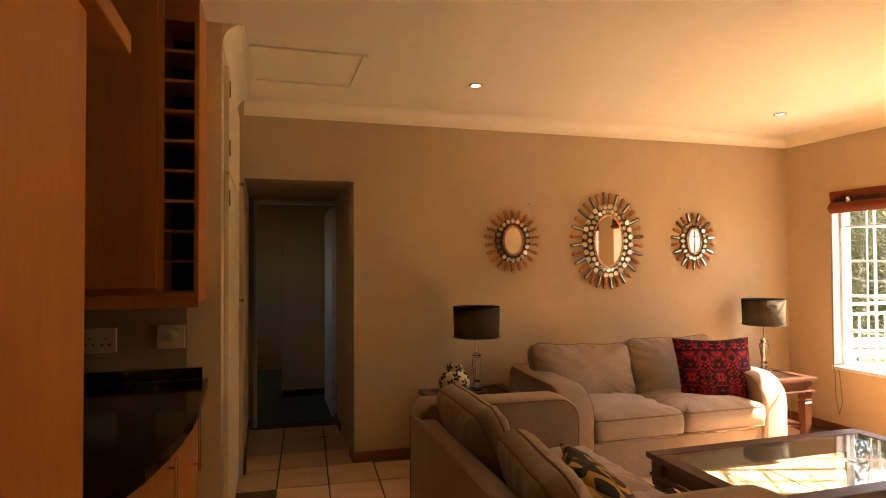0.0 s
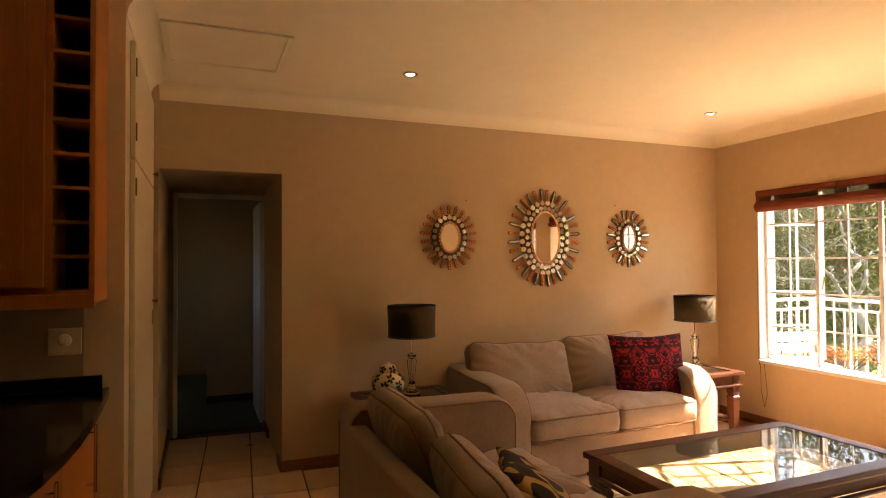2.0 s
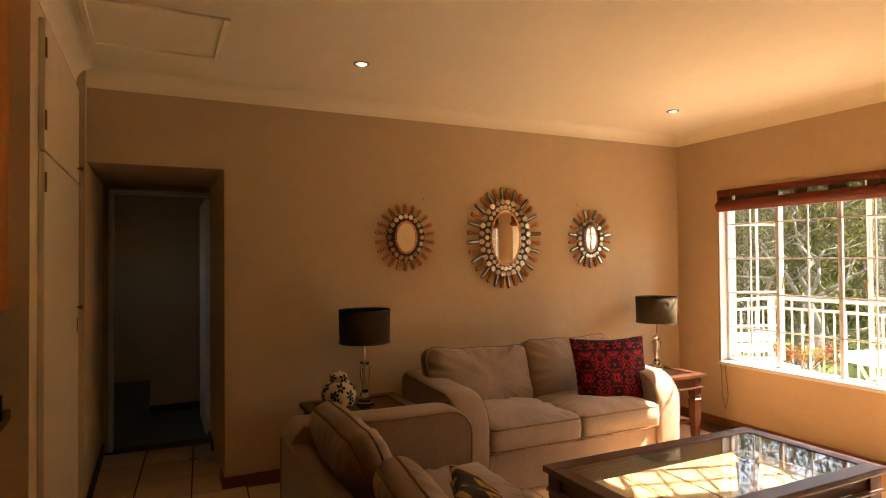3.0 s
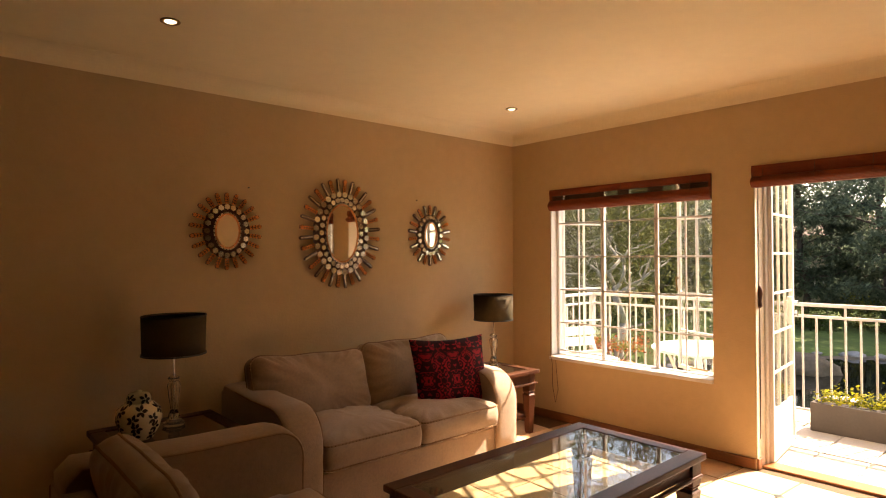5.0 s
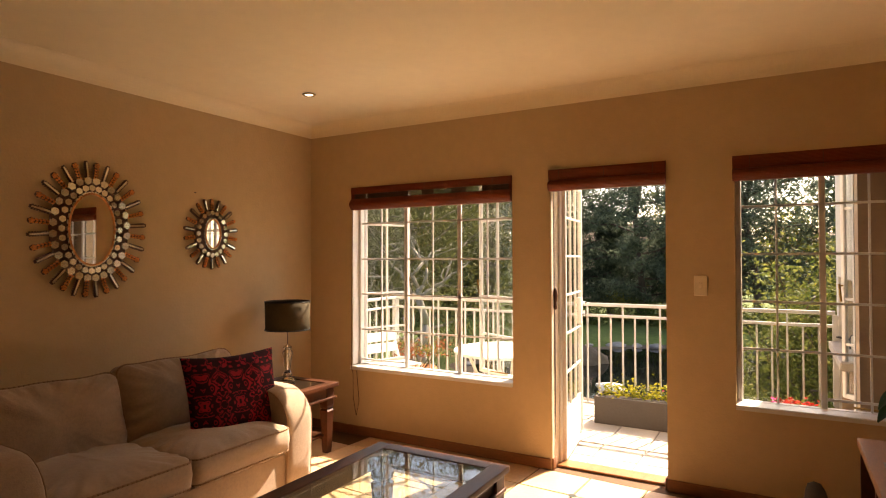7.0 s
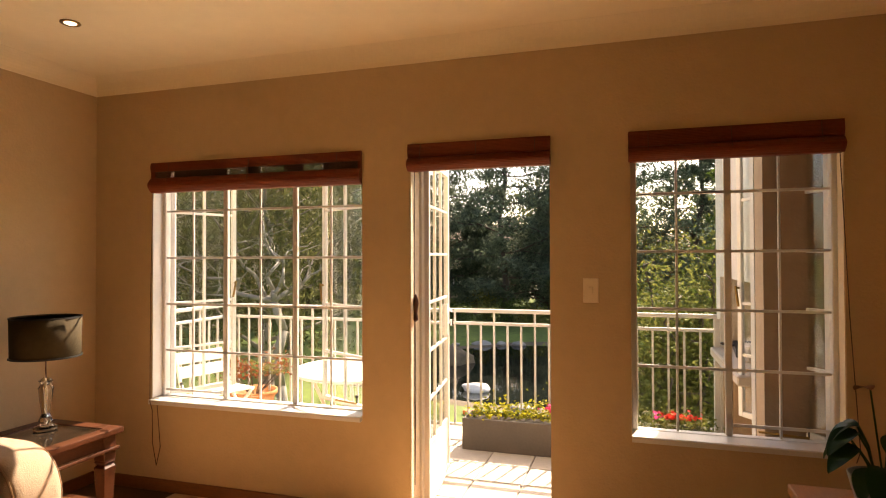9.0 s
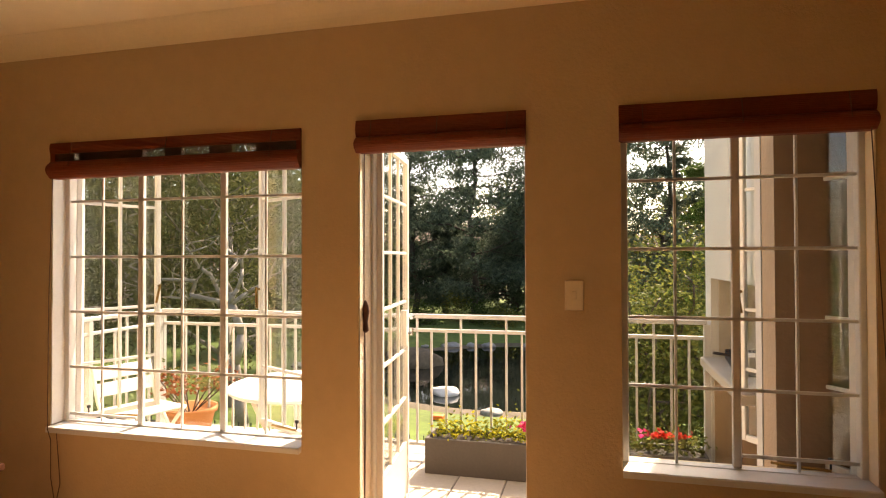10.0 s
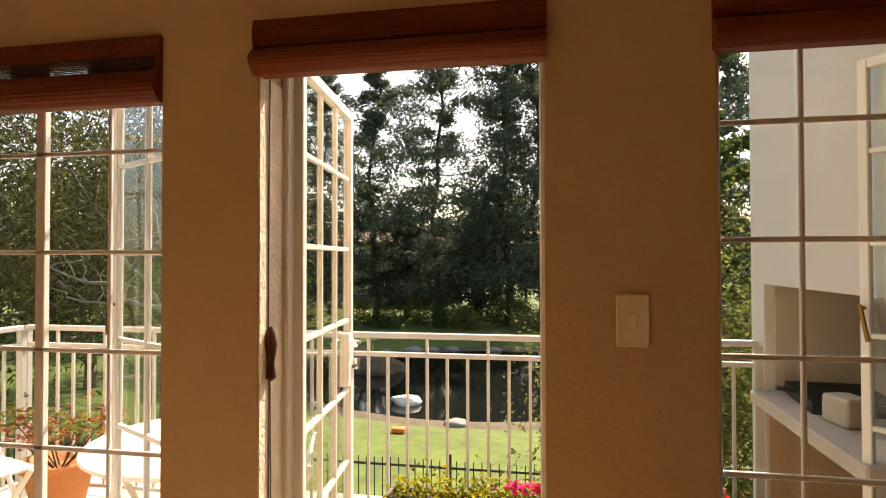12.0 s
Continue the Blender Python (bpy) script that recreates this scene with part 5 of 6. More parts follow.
br = empty("braai_chimney", pose(0, 0, 0), "white rendered braai chimney with a square firebox", "chimney")
for nm_, row_ in (("cheek", (4.86, -0.95, BZ, 4.96, 0.09, 1.31)), ("cheek", (6.06, -0.95, BZ, 6.25, 0.09, 1.31)), ("firebox_back", (4.96, -0.95, BZ, 6.06, -0.50, 1.31)), ("chimney_breast", (4.86, -0.95, 1.31, 6.25, 0.09, 3.6))):
    part(nm_, boxes(row_), M_OUTWALL, br)
part("lining", boxes((4.962, -0.497, 0.802, 6.058, -0.485, 1.306), (6.046, -0.485, 0.802, 6.058, 0.045, 1.306)), M_CEMENT, br, "sooty cement lining")
# shade under the ledge is coloured into this lining
part("store_lining", boxes((4.962, -0.497, BZ, 6.058, -0.485, 0.738), (6.046, -0.485, BZ, 6.058, 0.075, 0.738)), M_SHADEWALL, br, "lining below the ledge, its shade painted brown")
part("ledge", box(bmesh.new(), 4.965, -0.49, 0.741, 6.055, 0.16, 0.80, bevel=0.008), M_CEMENT, br, "rough cement ledge")
# slab before the chimney's near face, coloured brown for its shade
solid("wall_return", boxes((WX2 + 0.04, -0.949, BZ, 4.855, 0.086, 3.4)), M_SHADEWALL, "return wall beside the braai, its shade painted brown", kind="structure")
solid("fire_brick", spun(rounded(0.15, 0.11, 0.11, 0.02, 3), pose(5.47, -0.01, 0.80, 0, 0, 12)), M_CEMENT, "rough pale brick standing on the braai ledge", "brick")
gr = empty("braai_grid", pose(5.80, -0.12, 0.80, 0, 0, -6), "black folded braai grid lying on the ledge", "grid")
part("frame", boxes((-0.21, -0.16, 0.0, -0.19, 0.16, 0.05), (0.19, -0.16, 0.0, 0.21, 0.16, 0.05), (-0.19, -0.16, 0.0, 0.19, -0.14, 0.05), (-0.19, 0.14, 0.0, 0.19, 0.16, 0.05), bevel=0.003), M_BLACK, gr)
for k in range(12):
    part("wire", rod(bmesh.new(), (-0.19 + 0.0345 * k, -0.16, 0.055), (-0.19 + 0.0345 * k, 0.16, 0.055), 0.005, seg=6), M_BLACK, gr)
part("handle", tube(bmesh.new(), [(-0.02, 0.15, 0.05), (-0.02, 0.24, 0.06), (0.02, 0.24, 0.06), (0.02, 0.15, 0.05)], 0.006), M_BLACK, gr)


def railing(name, p0, p1, label):
    a, b = Vector((*p0, 0)), Vector((*p1, 0))
    L = (b - a).length
    r = empty(name, Matrix.Translation((a.x, a.y, BZ)) @ pose(0, 0, 0, 0, 0, math.degrees(math.atan2(b.y - a.y, b.x - a.x))), label, "railing")
    top, low, bot = 1.02 - BZ, 0.915 - BZ, 0.10
    part("top_rail", box(bmesh.new(), 0, -0.022, top - 0.018, L, 0.022, top + 0.012, bevel=0.004), M_RAIL, r)
    part("mid_rail", box(bmesh.new(), 0, -0.016, low - 0.014, L, 0.016, low + 0.010, bevel=0.003), M_RAIL, r)
    part("low_rail", box(bmesh.new(), 0, -0.016, bot - 0.012, L, 0.016, bot + 0.010, bevel=0.003), M_RAIL, r)
    n = int(L / 0.11)
    for i in range(1, n):
        x = L * i / n
        z1 = low - 0.014
        part("picket", box(bmesh.new(), x - 0.0075, -0.0075, bot + 0.01, x + 0.0075, 0.0075, z1), M_RAIL, r)
        if i % 3 == 0:
            part("stub", box(bmesh.new(), x - 0.0075, -0.0075, low + 0.01, x + 0.0075, 0.0075, top - 0.018), M_RAIL, r)
    for x in (0.0, L / 2, L):
        part("post", box(bmesh.new(), x - 0.02, -0.02, 0, x + 0.02, 0.02, top - 0.018, bevel=0.003), M_RAIL, r)
    return r


railing("balcony_railing", (BX, BY0 + 0.05), (BX, BY1), "white steel balcony railing with thin upright bars")
railing("balcony_railing", (BX - 0.04, BY1), (WX2 + 0.03, BY1), "white steel railing at the balcony's end")


def leaf_bunch(parent, n, centre, spread, size, material, seed, name="foliage", slim=0.55, label=""):
    rng = random.Random(seed)
    pts = [(centre[0] + rng.gauss(0, spread[0]), centre[1] + rng.gauss(0, spread[1]), centre[2] + abs(rng.gauss(0, spread[2]))) for _ in range(n)]
    ob = new(name, leaves_mesh(name, pts, size, material, rng, 0.0, slim))
    ob.parent = parent
    return tagged(ob, label)


def trough(at, L, seed, label, flowers, foliage=M_YELLOWLEAF):
    t = empty("planter_trough", pose(*at), label, "planter")
    h = 0.24
    for r in ((-0.13, -L / 2, 0, -0.11, L / 2, h), (0.11, -L / 2, 0, 0.13, L / 2, h), (-0.11, -L / 2, 0, 0.11, -L / 2 + 0.02, h), (-0.11, L / 2 - 0.02, 0, 0.11, L / 2, h), (-0.11, -L / 2 + 0.02, 0, 0.11, L / 2 - 0.02, 0.02)):
        part("panel", box(bmesh.new(), *r, bevel=0.004), M_TROUGH, t)
    part("soil", boxes((-0.11, -L / 2 + 0.02, 0.02, 0.11, L / 2 - 0.02, h - 0.025)), M_SOIL, t)
    rng = random.Random(seed)
    for k in range(int(L / 0.12)):
        y = -L / 2 + 0.08 + k * 0.12
        leaf_bunch(t, 120, (rng.uniform(-0.04, 0.03), y, h), (0.05, 0.05, 0.05 + 0.02 * rng.random()), 0.035, foliage, seed + k, label="yellow-green leaves")
    for y, m, n in flowers:
        leaf_bunch(t, n, (-0.03, y, h + 0.085), (0.02, 0.035, 0.02), 0.03, m, seed + 50 + int(100 * y), "blossom", 0.9, "bright petals")
    return t


trough((5.92, 1.49, BZ), 0.92, 2, "grey planter trough with yellow foliage and pink blossoms", [(-0.22, M_PINK, 60), (-0.30, M_PINK, 60), (-0.36, M_PINK, 30)])
trough((5.92, 0.55, BZ), 0.80, 30, "grey planter trough with green foliage and red blossoms", [(-0.10, M_RED, 50), (-0.17, M_RED, 40), (-0.24, M_RED, 30), (-0.03, M_PINK, 16)], M_SHRUB)

# table, chairs, pot
tb = empty("balcony_table", pose(5.30, 2.60, BZ), "round white painted garden table", "table")
part("tabletop", lathe(bmesh.new(), [(0.0, 0.650), (0.44, 0.650), (0.455, 0.660), (0.455, 0.674), (0.44, 0.682), (0.0, 0.682)], 44), M_WHITE, tb)
for a in range(0, 360, 90):
    c, s_ = math.cos(radians(a + 35)), math.sin(radians(a + 35))
    part("leg", tube(bmesh.new(), [(0.36 * c, 0.36 * s_, 0), (0.20 * c, 0.20 * s_, 0.35), (0.33 * c, 0.33 * s_, 0.65)], 0.013, 8), M_WHITE, tb)
part("ring", tube(bmesh.new(), [(0.2 * math.cos(k * 0.5236), 0.2 * math.sin(k * 0.5236), 0.35) for k in range(13)], 0.007), M_WHITE, tb)


def folding_chair(m, label):
    c = empty("folding_chair", m, label, "chair", "balcony chairs")
    for x in (-0.2, 0.2):
        part("leg", tube(bmesh.new(), [(x, -0.22, 0), (x, 0.18, 0.50), (x, 0.26, 0.73)], 0.013, 8), M_WHITE, c)
        part("leg", tube(bmesh.new(), [(x * 0.88, 0.24, 0), (x * 0.88, -0.20, 0.45)], 0.013, 8), M_WHITE, c)
    for k in range(7):
        part("slat", box(bmesh.new(), -0.20, -0.20 + k * 0.058, 0.445, 0.20, -0.155 + k * 0.058, 0.458, bevel=0.003), M_WHITE, c)
    for k in range(2):
        part("back_slat", spun(box(bmesh.new(), -0.20, -0.006, -0.045, 0.20, 0.006, 0.045, bevel=0.004), pose(0, 0.205 + 0.035 * k, 0.58 + 0.105 * k, -17)), M_WHITE, c)
    return c


folding_chair(pose(5.30, 3.80, BZ, 0, 0, -18), "white slatted folding chair on the balcony")
folding_chair(pose(5.02, 2.24, BZ, 0, 0, 200), "white slatted folding chair pushed to the table")
pt = empty("potted_shrub", pose(5.95, 3.92, BZ), "terracotta pot with a red-leaved shrub", "plant")
part("pot", lathe(bmesh.new(), [(0.12, 0), (0.125, 0.005), (0.185, 0.26), (0.205, 0.262), (0.207, 0.30), (0.188, 0.30), (0.175, 0.26), (0.0, 0.25)], 30), M_TERRA, pt, smooth=True)
for k in range(9):
    a = k * 0.7
    tip = (0.22 * math.cos(a) * (0.5 + 0.06 * k), 0.26 * math.sin(a), 0.42 + 0.03 * (k % 4))
    part("twig", tube(bmesh.new(), [(0.03 * math.cos(a), 0.03 * math.sin(a), 0.25), tip], 0.005), M_BARK, pt)
    leaf_bunch(pt, 55, tip, (0.07, 0.07, 0.06), 0.045, M_SHRUB if k % 3 == 0 else M_RUSSET, 60 + k, "leaves", 0.5, "red and green leaves")

# ---- garden ----
GZ = -3.0


def ground_height(x, y):
    d = math.hypot((x - 26.0) / 7.4, (y - 2.0) / 12.0)
    dip = -0.55 * max(0.0, 1 - d * d * 0.78)
    rise = 0.035 * max(0.0, x - 34)
    return GZ + dip + rise + 0.05 * math.sin(x * 0.31) * math.cos(y * 0.23)


bm = bmesh.new()
xs = [4.75 + 0.8 * i for i in range(60)] + [55 + 15 * i for i in range(1, 5)] + [300, 1500]
ys = [-1500, -300, -110] + [-70 + 1.6 * i for i in range(88)] + [110, 300, 1500]
gv = [[bm.verts.new((x, y, ground_height(x, y) if x < 120 and abs(y) < 100 else GZ + 1)) for y in ys] for x in xs]
for i in range(len(xs) - 1):
    for j in range(len(ys) - 1):
        bm.faces.new((gv[i][j], gv[i + 1][j], gv[i + 1][j + 1], gv[i][j + 1]))
solid("ground", bm, M_LAWN, "mown green lawn sloping to a pond", kind="structure", smooth=True)
bm = bmesh.new()
ring = []
for i in range(72):
    a = 2 * math.pi * i / 72
    k = 1 + 0.06 * math.sin(3 * a + 1) + 0.04 * math.sin(7 * a)
    ring.append((26.0 + 7.4 * 0.86 * k * math.cos(a), 2.0 + 12.0 * 0.86 * k * math.sin(a)))
bm.faces.new([bm.verts.new((x, y, GZ - 0.19)) for x, y in ring])
solid("water", bm, M_WATER, "dark still pond water", kind="structure")
bm = bmesh.new()
n = len(ring)
inn = [bm.verts.new((26 + (x - 26) * 0.97, 2 + (y - 2) * 0.97, GZ - 0.22)) for x, y in ring]
mid = [bm.verts.new((26 + (x - 26) * 1.06, 2 + (y - 2) * 1.05, max(ground_height(26 + (x - 26) * 1.06, 2 + (y - 2) * 1.05) + 0.03, GZ - 0.12))) for x, y in ring]
out = [bm.verts.new((26 + (x - 26) * 1.14, 2 + (y - 2) * 1.10, ground_height(26 + (x - 26) * 1.14, 2 + (y - 2) * 1.10) - 0.02)) for x, y in ring]
for i in range(n):
    j = (i + 1) % n
    bm.faces.new((inn[i], inn[j], mid[j], mid[i]))
    bm.faces.new((mid[i], mid[j], out[j], out[i]))
solid("pond_bank", bm, M_EARTH, "muddy pond bank", kind="structure", smooth=True)


def rock(at, s, seed, label, material=M_STONE):
    bm = bmesh.new()
    bmesh.ops.create_icosphere(bm, subdivisions=3, radius=1)
    for v in bm.verts:
        v.co *= 1 + 0.28 * noise.noise(v.co * 1.3 + Vector((seed, 0, 0))) + 0.10 * noise.noise(v.co * 4 + Vector((0, seed, 0)))
        v.co = Vector((v.co.x * s[0], v.co.y * s[1], v.co.z * s[2]))
    bmesh.ops.translate(bm, verts=bm.verts, vec=at)
    return solid("rock", bm, material, label, "rock", smooth=True)


M_PALEROCK = mat("pale_rock", (0.62, 0.60, 0.56), 0.8, var=0.12, scale=2, bump=0.4, bump_scale=6)
rock((21.4, 5.75, GZ - 0.1), (0.32, 0.48, 0.22), 2, "pale boulder at the water's edge", M_PALEROCK)
rock((26.6, 8.5, GZ - 0.05), (0.9, 1.3, 0.55), 5, "brown boulder on the far pond bank", M_EARTH)
rock((27.4, 9.9, GZ), (0.8, 1.0, 0.7), 6, "brown boulder on the far pond bank", M_EARTH)
rng = random.Random(12)
for k in range(20):
    a = rng.uniform(0, 2 * math.pi)
    x, y = 26 + 6.9 * math.cos(a), 2 + 11.2 * math.sin(a)
    s = rng.uniform(0.12, 0.34)
    rock((x, y, ground_height(x, y) + 0.05), (s, s * rng.uniform(0.7, 1.5), s * 0.55), 20 + k, "grey rock on the pond bank")
ot = solid("orange_marker", rounded(0.24, 0.34, 0.12, 0.03, 2), M_ORANGE, "orange plastic marker lying on the lawn", "marker")
ot.location = (17.8, 5.05, ground_height(17.8, 5.05))

fence = empty("palisade_fence", pose(12.6, 0, GZ), "low black steel palisade fence across the lawn", "fence")
fm = mesh_of("picket", boxes((-0.008, -0.008, 0.05, 0.008, 0.008, 1.12)), M_BLACK)
fp = mesh_of("post", boxes((-0.03, -0.03, 0, 0.03, 0.03, 1.22)), M_BLACK)
part("rail", boxes((-0.012, -14, 0.98, 0.012, 22, 1.02), (-0.012, -14, 0.15, 0.012, 22, 0.19)), M_BLACK, fence)
for i in range(170):
    ob = new("picket", fm)
    ob.parent, ob.location = fence, (0, -6 + i * 0.14, 0)
for i in range(14):
    ob = new("post", fp)
    ob.parent, ob.location = fence, (0.03, -12.8 + i * 2.6, 0)


def limb(bm, a, b, r0, r1, rng, wob=0.06, n=5):
    """A tapering, slightly crooked branch; returns its points."""
    a, b = Vector(a), Vector(b)
    L = (b - a).length
    pts = [a]
    for i in range(1, n + 1):
        p = a.lerp(b, i / n)
        if i < n:
            p += Vector((rng.gauss(0, 1), rng.gauss(0, 1), rng.gauss(0, 0.5))) * wob * L / n
        pts.append(p)
    for i in range(n):
        rod(bm, pts[i], pts[i + 1], r0 + (r1 - r0) * i / n, r0 + (r1 - r0) * (i + 1) / n, 7)
    return pts


def tree(at, H, R, seed, label, material, bark, leaf, count, first=0.15, cone=False, weep=0.0, trunk_r=0.16, limbs=26, slim=0.35, name="tree"):
    rng = random.Random(seed)
    t = empty(name, pose(*at), label, "tree")
    bm = bmesh.new()
    lean = (rng.uniform(-0.04, 0.04) * H, rng.uniform(-0.04, 0.04) * H)
    tr = limb(bm, (0, 0, -0.2), (lean[0], lean[1], H * (0.97 if cone else 0.7)), trunk_r, trunk_r * 0.12, rng, 0.10, 9)
    centres = []
    per = max(1, count // (limbs * 4))
    for k in range(limbs):
        s = first + (1 - first) * (k + rng.random()) / limbs
        i = min(8, int(s * 9 * (1.0 if cone else 0.98)))
        base = tr[i].lerp(tr[i + 1], (s * 9) % 1)
        a = k * 2.4 + rng.uniform(-0.5, 0.5)
        if cone:
            reach = R * ((1 - s) ** 0.65 * 0.78 + 0.24) * rng.choice((0.35, 0.6, 0.85, 1.1, 1.3))
            up = reach * rng.uniform(-0.05, 0.45)
        else:
            reach = R * (0.5 + 0.5 * math.sin(math.pi * min(1, s * 1.05))) * rng.uniform(0.6, 1.15)
            up = H * 0.28 * rng.uniform(0.2, 1.2)
        tip = base + Vector((math.cos(a) * reach, math.sin(a) * reach, up))
        br_ = limb(bm, base, tip, trunk_r * 0.34 * (1.1 - s), 0.012, rng, 0.22, 4)
        for q, p in enumerate(br_[1:]):
            sub = p + Vector((rng.gauss(0, 1), rng.gauss(0, 1), rng.gauss(0.2, 0.6))) * reach * 0.20
            rod(bm, p, sub, 0.014, 0.005, 5)
            sp = (0.16 + 0.055 * reach * (0.6 + 0.3 * q)) * (H / 18) if cone else reach * (0.10 + 0.05 * q) + 0.12
            flat = 0.5 if cone else 0.8
            for _ in range(int(per * (0.6 + 0.27 * q))):
                c = sub if rng.random() < 0.6 else p
                g = [max(-1.9, min(1.9, rng.gauss(0, 1))) for _ in range(3)]
                centres.append((c.x + g[0] * sp, c.y + g[1] * sp, c.z + g[2] * sp * flat - weep * abs(rng.gauss(0, 1))))
    part("trunk", bm, bark, t, smooth=True)
    cr = new("crown", leaves_mesh("crown", centres, leaf, material, rng, 0.3 + weep, slim))
    cr.parent = t
    return t


# tall dark pines across the pond
for k, (x, y, H, R) in enumerate(((42.0, 13.2, 18.5, 3.9), (40.0, 8.6, 21.5, 4.3), (43.5, 11.2, 8.0, 2.6), (41.0, 4.2, 20.5, 3.9), (40.5, 1.9, 21.5, 4.4), (43.5, 6.3, 7.5, 3.6), (43.5, -4.2, 18.0, 4.6), (41.0, -8.5, 19.0, 4.8), (45.0, 17.6, 20.0, 4.6), (47.0, 22.5, 21.0, 5.2), (44.0, 21.0, 17.5, 5.0), (42.5, -13.5, 17.0, 5.0))):
    near = k < 6
    tree((x, y, ground_height(x, y)), H, R, 100 + k, "tall dark pine tree across the pond", M_PINE, M_BARK, 0.31 if near else 0.44, 24000 if near else 12000, 0.11 if near else 0.06, True, 0.22, 0.24, 58 if near else 50, 0.28, "pine_tree")
# gum trees beyond the balcony's end
for k, (x, y, H, R) in enumerate(((17.5, 11.5, 11.0, 4.2), (21.0, 17.0, 12.5, 4.8), (14.0, 15.5, 11.0, 4.2), (27.0, 16.5, 12.0, 4.6), (18.0, 23.0, 10.0, 4.5), (33.0, 22.0, 11.0, 5.0), (24.0, 28.0, 11.5, 5.0), (12.5, 21.5, 9.0, 4.0))):
    tree((x, y, ground_height(x, y)), H, R, 200 + k, "olive green gum tree with pale crooked branches", M_GUM, M_PALEBARK, 0.20, 12000, 0.16, False, 0.25, 0.22, 24, 0.30, "gum_tree")
# a bare, crooked old tree on the slope beyond the balcony's end
bt_ = empty("bare_tree", pose(14.3, 8.9, ground_height(14.3, 8.9)), "bare old tree with pale crooked branches on the lawn", "tree")
rng = random.Random(77)
tb_ = bmesh.new()
fork = limb(tb_, (0, 0, -0.2), (-0.2, 0.15, 3.35), 0.16, 0.10, rng, 0.12, 5)[-1]
part("trunk", tb_, M_DRIFT, bt_, smooth=True)
for reach in ((-0.1, 1.9, 0.15), (-0.3, 1.0, 1.35), (0.1, -0.35, 1.25), (0.5, -1.2, 0.9), (0.3, 0.5, 2.0), (-0.5, 2.4, 0.9)):
    bb_ = bmesh.new()
    pts_ = limb(bb_, fork, fork + Vector(reach), 0.065, 0.02, rng, 0.42, 6)
    for p_ in pts_[2:]:
        limb(bb_, p_, p_ + Vector((rng.gauss(0, 0.3), rng.gauss(0, 0.5), rng.uniform(0.1, 0.7))), 0.022, 0.006, rng, 0.35, 4)
    part("branch", bb_, M_DRIFT, bt_, smooth=True)
# shrubs and cypress by the braai
for k, (x, y, H, R) in enumerate(((9.6, -0.10, 5.2, 1.15), (10.6, -1.5, 5.6, 1.4), (9.0, 0.15, 4.6, 0.9), (12.0, -3.4, 5.6, 1.6))):
    tree((x, y, ground_height(x, y)), H, R, 300 + k, "bushy sunlit shrub beside the balcony", M_SHRUB, M_BARK, 0.065, 15000, 0.05, False, 0.02, 0.05, 30, 0.5, "shrub")
for k, (x, y, H) in enumerate(((13.2, -1.35, 8.3), (15.0, -4.2, 14.0))):
    tree((x, y, ground_height(x, y)), H, 0.95, 320 + k, "narrow green cypress tree", M_CYPRESS, M_BARK, 0.14, 12000, 0.03, True, 0.0, 0.10, 44, 0.4, "cypress_tree")
for k in range(16):
    x, y = 47 + (k % 3) * 3, -26 + k * 4.2
    if 11 < y < 22:
        continue
    tree((x, y, ground_height(x, y)), 7.0 + 2 * ((k * 7) % 3), 4.2, 400 + k, "leafy garden tree in the distance", M_GUM if k % 2 else M_SHRUB, M_BARK, 0.40, 3200, 0.12, False, 0.05, 0.14, 18, 0.5, "garden_tree")
# a belt of trees that closes the garden beyond the balcony's end
for k, (x, y, H, R) in enumerate(((41, 23.5, 11, 5.5), (38, 28, 12, 5.5), (36, 33, 11, 5.5), (32, 37, 12, 5.5), (28, 41, 11, 5.5), (23, 44, 11, 5.5), (44, 27, 13, 6), (34, 42, 14, 6))):
    tree((x, y, ground_height(x, y)), H, R, 430 + k, "leafy olive tree closing the garden", M_GUM if k % 3 else M_SHRUB, M_BARK, 0.46, 7000, 0.06, False, 0.05, 0.18, 26, 0.5, "garden_tree")
# low bushes under the pines
for k in range(14):
    x, y = 38.5 + (k % 3) * 0.8, -9 + k * 1.7
    tree((x, y, ground_height(x, y)), 1.3 + 0.4 * (k % 3), 1.0, 450 + k, "low bush at the edge of the lawn", M_SHRUB if k % 2 else M_CYPRESS, M_BARK, 0.14, 1500, 0.05, False, 0.0, 0.03, 12, 0.5, "bush")


def house(at, w, d, h, label, wins):
    o = empty("house", pose(*at), label, "house")
    part("wall", boxes((0, -w / 2, -1, d, w / 2, h)), M_HOUSE, o)
    part("roof", extrude_profile(bmesh.new(), [(-0.5, 0, h), (d / 2, 0, h + 1.6), (d + 0.5, 0, h), (d + 0.5, 0, h - 0.12), (-0.5, 0, h - 0.12)], (0, -w / 2 - 0.4, 0), (0, w / 2 + 0.4, 0)), M_ROOF, o)
    for y, z, ww, hh in wins:
        wi = part("window", boxes((-0.04, y - ww / 2, z, -0.001, y + ww / 2, z + hh)), M_WHITE, o, "white window frame")
        for q in (-0.25, 0.25):
            part("pane", boxes((-0.05, y + q * ww - ww * 0.2, z + 0.08, -0.041, y + q * ww + ww * 0.2, z + hh - 0.08)), M_PANE_DARK, wi)
    return o


house((54, 16.0, ground_height(56, 13)), 14, 7, 5.2, "beige plastered house behind the trees", [(-4, 1.0, 1.6, 1.6), (0, 1.0, 1.2, 1.6), (4, 1.0, 1.6, 1.6), (-4, 3.2, 1.6, 1.2), (3, 3.2, 1.6, 1.2)])
house((60, -5.0, ground_height(60, -5)), 12, 7, 4.2, "pale house beyond the pines", [(-3, 1.0, 1.6, 1.6), (1, 1.0, 1.6, 1.6), (4, 1.0, 1.0, 1.6)])

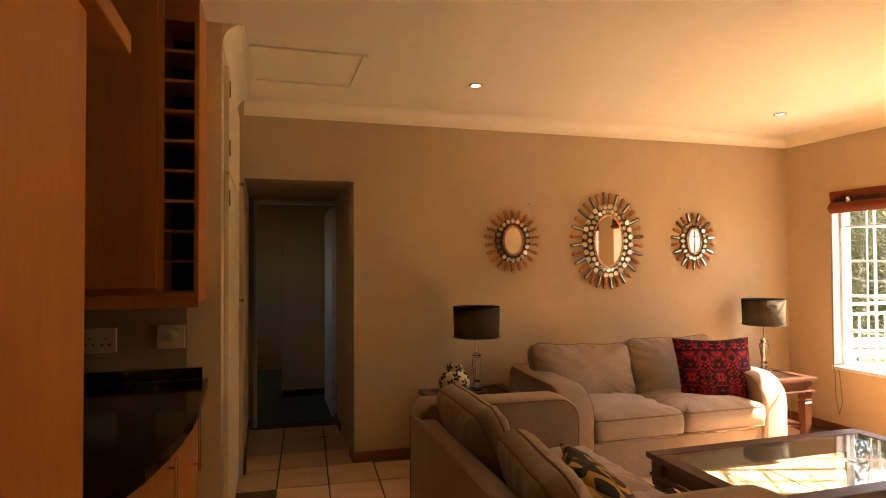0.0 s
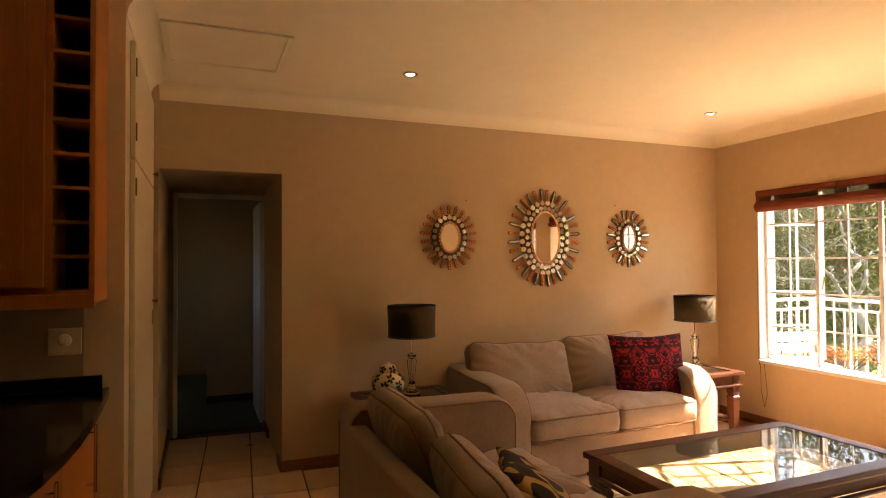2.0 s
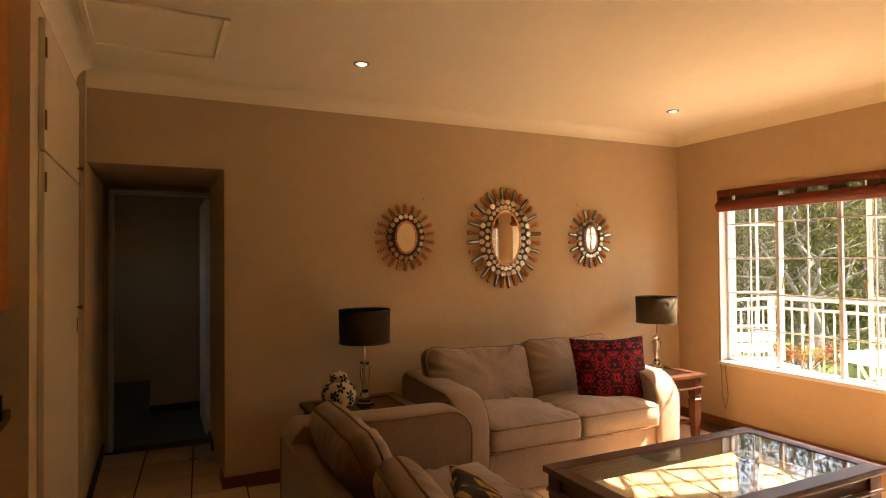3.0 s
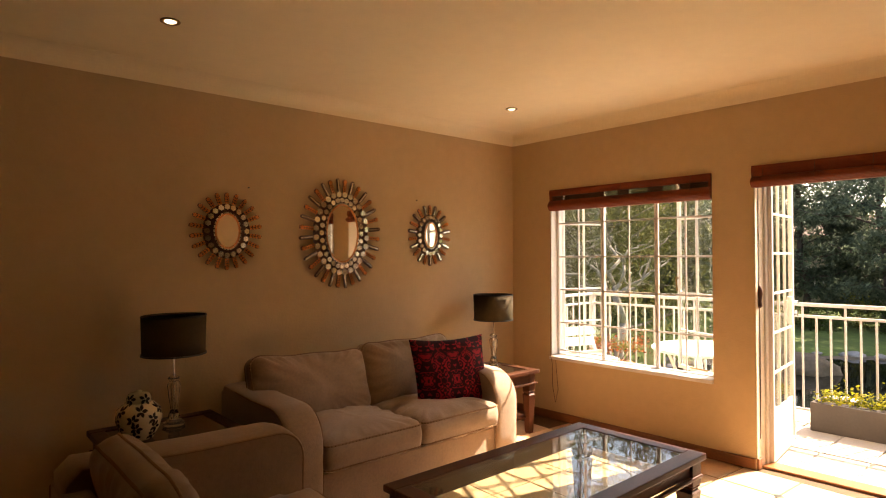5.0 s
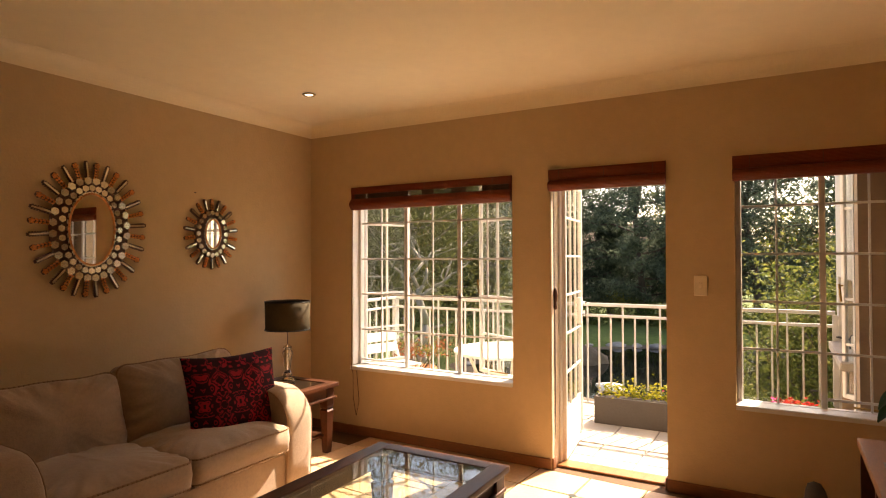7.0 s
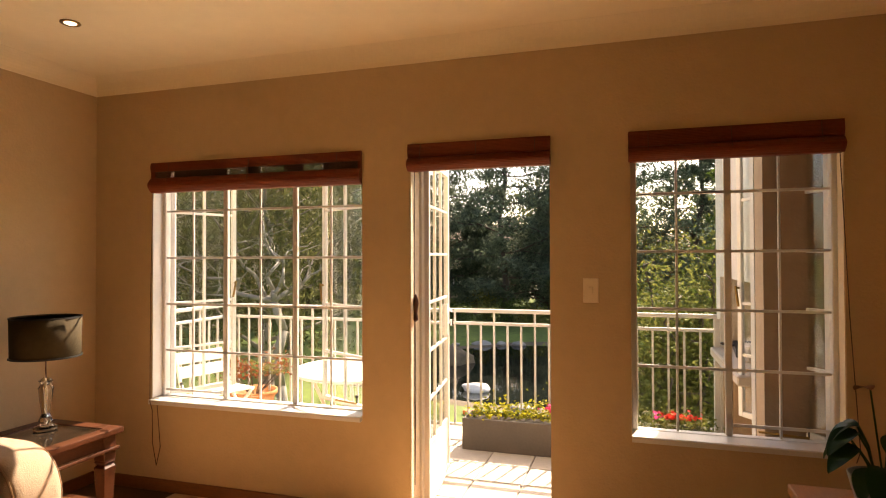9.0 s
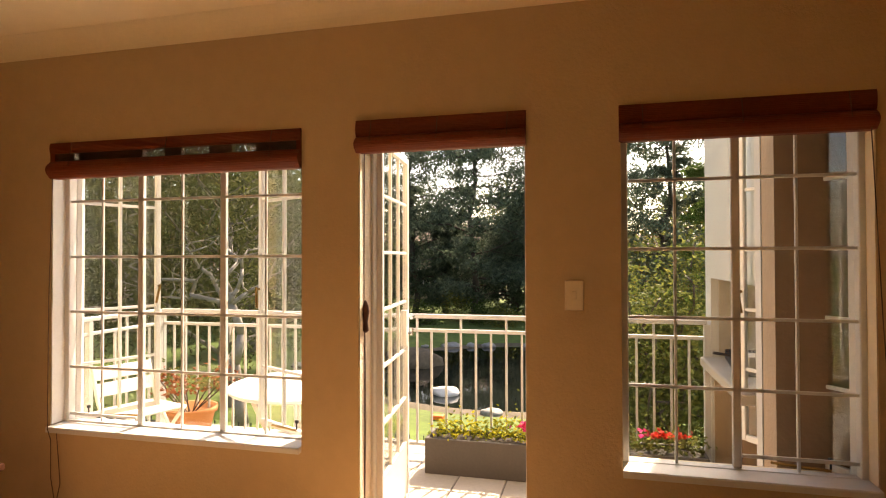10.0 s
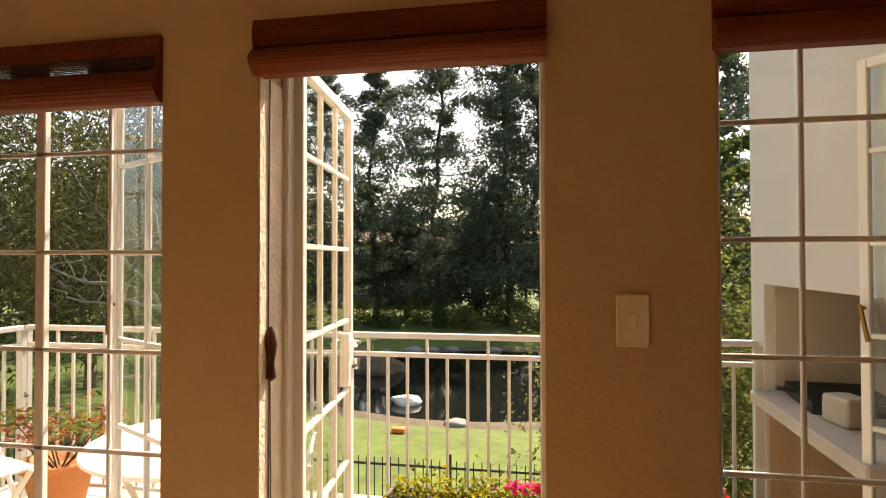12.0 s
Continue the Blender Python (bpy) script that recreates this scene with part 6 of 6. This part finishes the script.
# ---- floor tiles, last ----
PX, PY, ROT = 0.335, 0.367, -3.5
O = Vector((0.2195, 4.78, 0))


def tile_mesh(name, a, b, material):
    bm = bmesh.new()
    g = 0.004
    top = [(-a / 2 + g + 0.003, -b / 2 + g + 0.003), (a / 2 - g - 0.003, -b / 2 + g + 0.003), (a / 2 - g - 0.003, b / 2 - g - 0.003), (-a / 2 + g + 0.003, b / 2 - g - 0.003)]
    low = [(-a / 2 + g, -b / 2 + g), (a / 2 - g, -b / 2 + g), (a / 2 - g, b / 2 - g), (-a / 2 + g, b / 2 - g)]
    vt, vl = [bm.verts.new((*p, 0)) for p in top], [bm.verts.new((*p, -0.008)) for p in low]
    bm.faces.new(vt)
    for i in range(4):
        bm.faces.new((vl[i], vl[(i + 1) % 4], vt[(i + 1) % 4], vt[i]))
    return mesh_of(name, bm, material)


tm = tile_mesh("tile", PX, PY, M_TILE)
turn = pose(0, 0, 0, 0, 0, ROT)
rest = bmesh.new()
for i in range(-12, 16):
    for j in range(-22, 3):
        c = O + turn @ Vector(((i + 0.5) * PX, (j + 0.5) * PY, 0))
        if not (-3.1 < c.x < 4.33 and -2.5 < c.y < 5.15):
            continue
        if c.x < -0.36 and c.y > KY - 0.1 or c.x > 0.36 and c.y > MY + 0.0 and c.x > 0.4:
            continue
        near = c.x > -0.5 and c.y > 0.9
        if near:
            ob = new("tile", tm)
            ob.parent = floor
            ob.matrix_local = Matrix.Translation(c) @ turn
        else:
            m4 = Matrix.Translation(c) @ turn
            vs = [rest.verts.new(m4 @ Vector((sx * (PX / 2 - 0.005), sy * (PY / 2 - 0.005), 0))) for sx, sy in ((-1, -1), (1, -1), (1, 1), (-1, 1))]
            rest.faces.new(vs)
part("tile_field", rest, M_TILE, floor, "terracotta tiles in the rest of the room", kind="stuff")
for i, j in ((0, 0), (0, -4), (4, -4), (8, -8), (12, -8), (11, -9), (4, 0)):
    c = O + turn @ Vector((i * PX, j * PY, 0.0012))
    bm = bmesh.new()
    bm.faces.new([bm.verts.new(c + turn @ Vector(p)) for p in ((0.035, 0, 0), (0, 0.035, 0), (-0.035, 0, 0), (0, -0.035, 0))])
    part("diamond_inset", bm, M_INSET, floor, "small dark diamond inset")
bt = tile_mesh("balcony_tile", 0.32, 0.32, M_BALCONY)
for i in range(6):
    for j in range(17):
        x, y = 4.73 + i * 0.32, -0.85 + 0.16 + j * 0.32
        if y < 4.6:
            ob = new("tile", bt)
            ob.parent, ob.location = balc, (x, y, BZ)
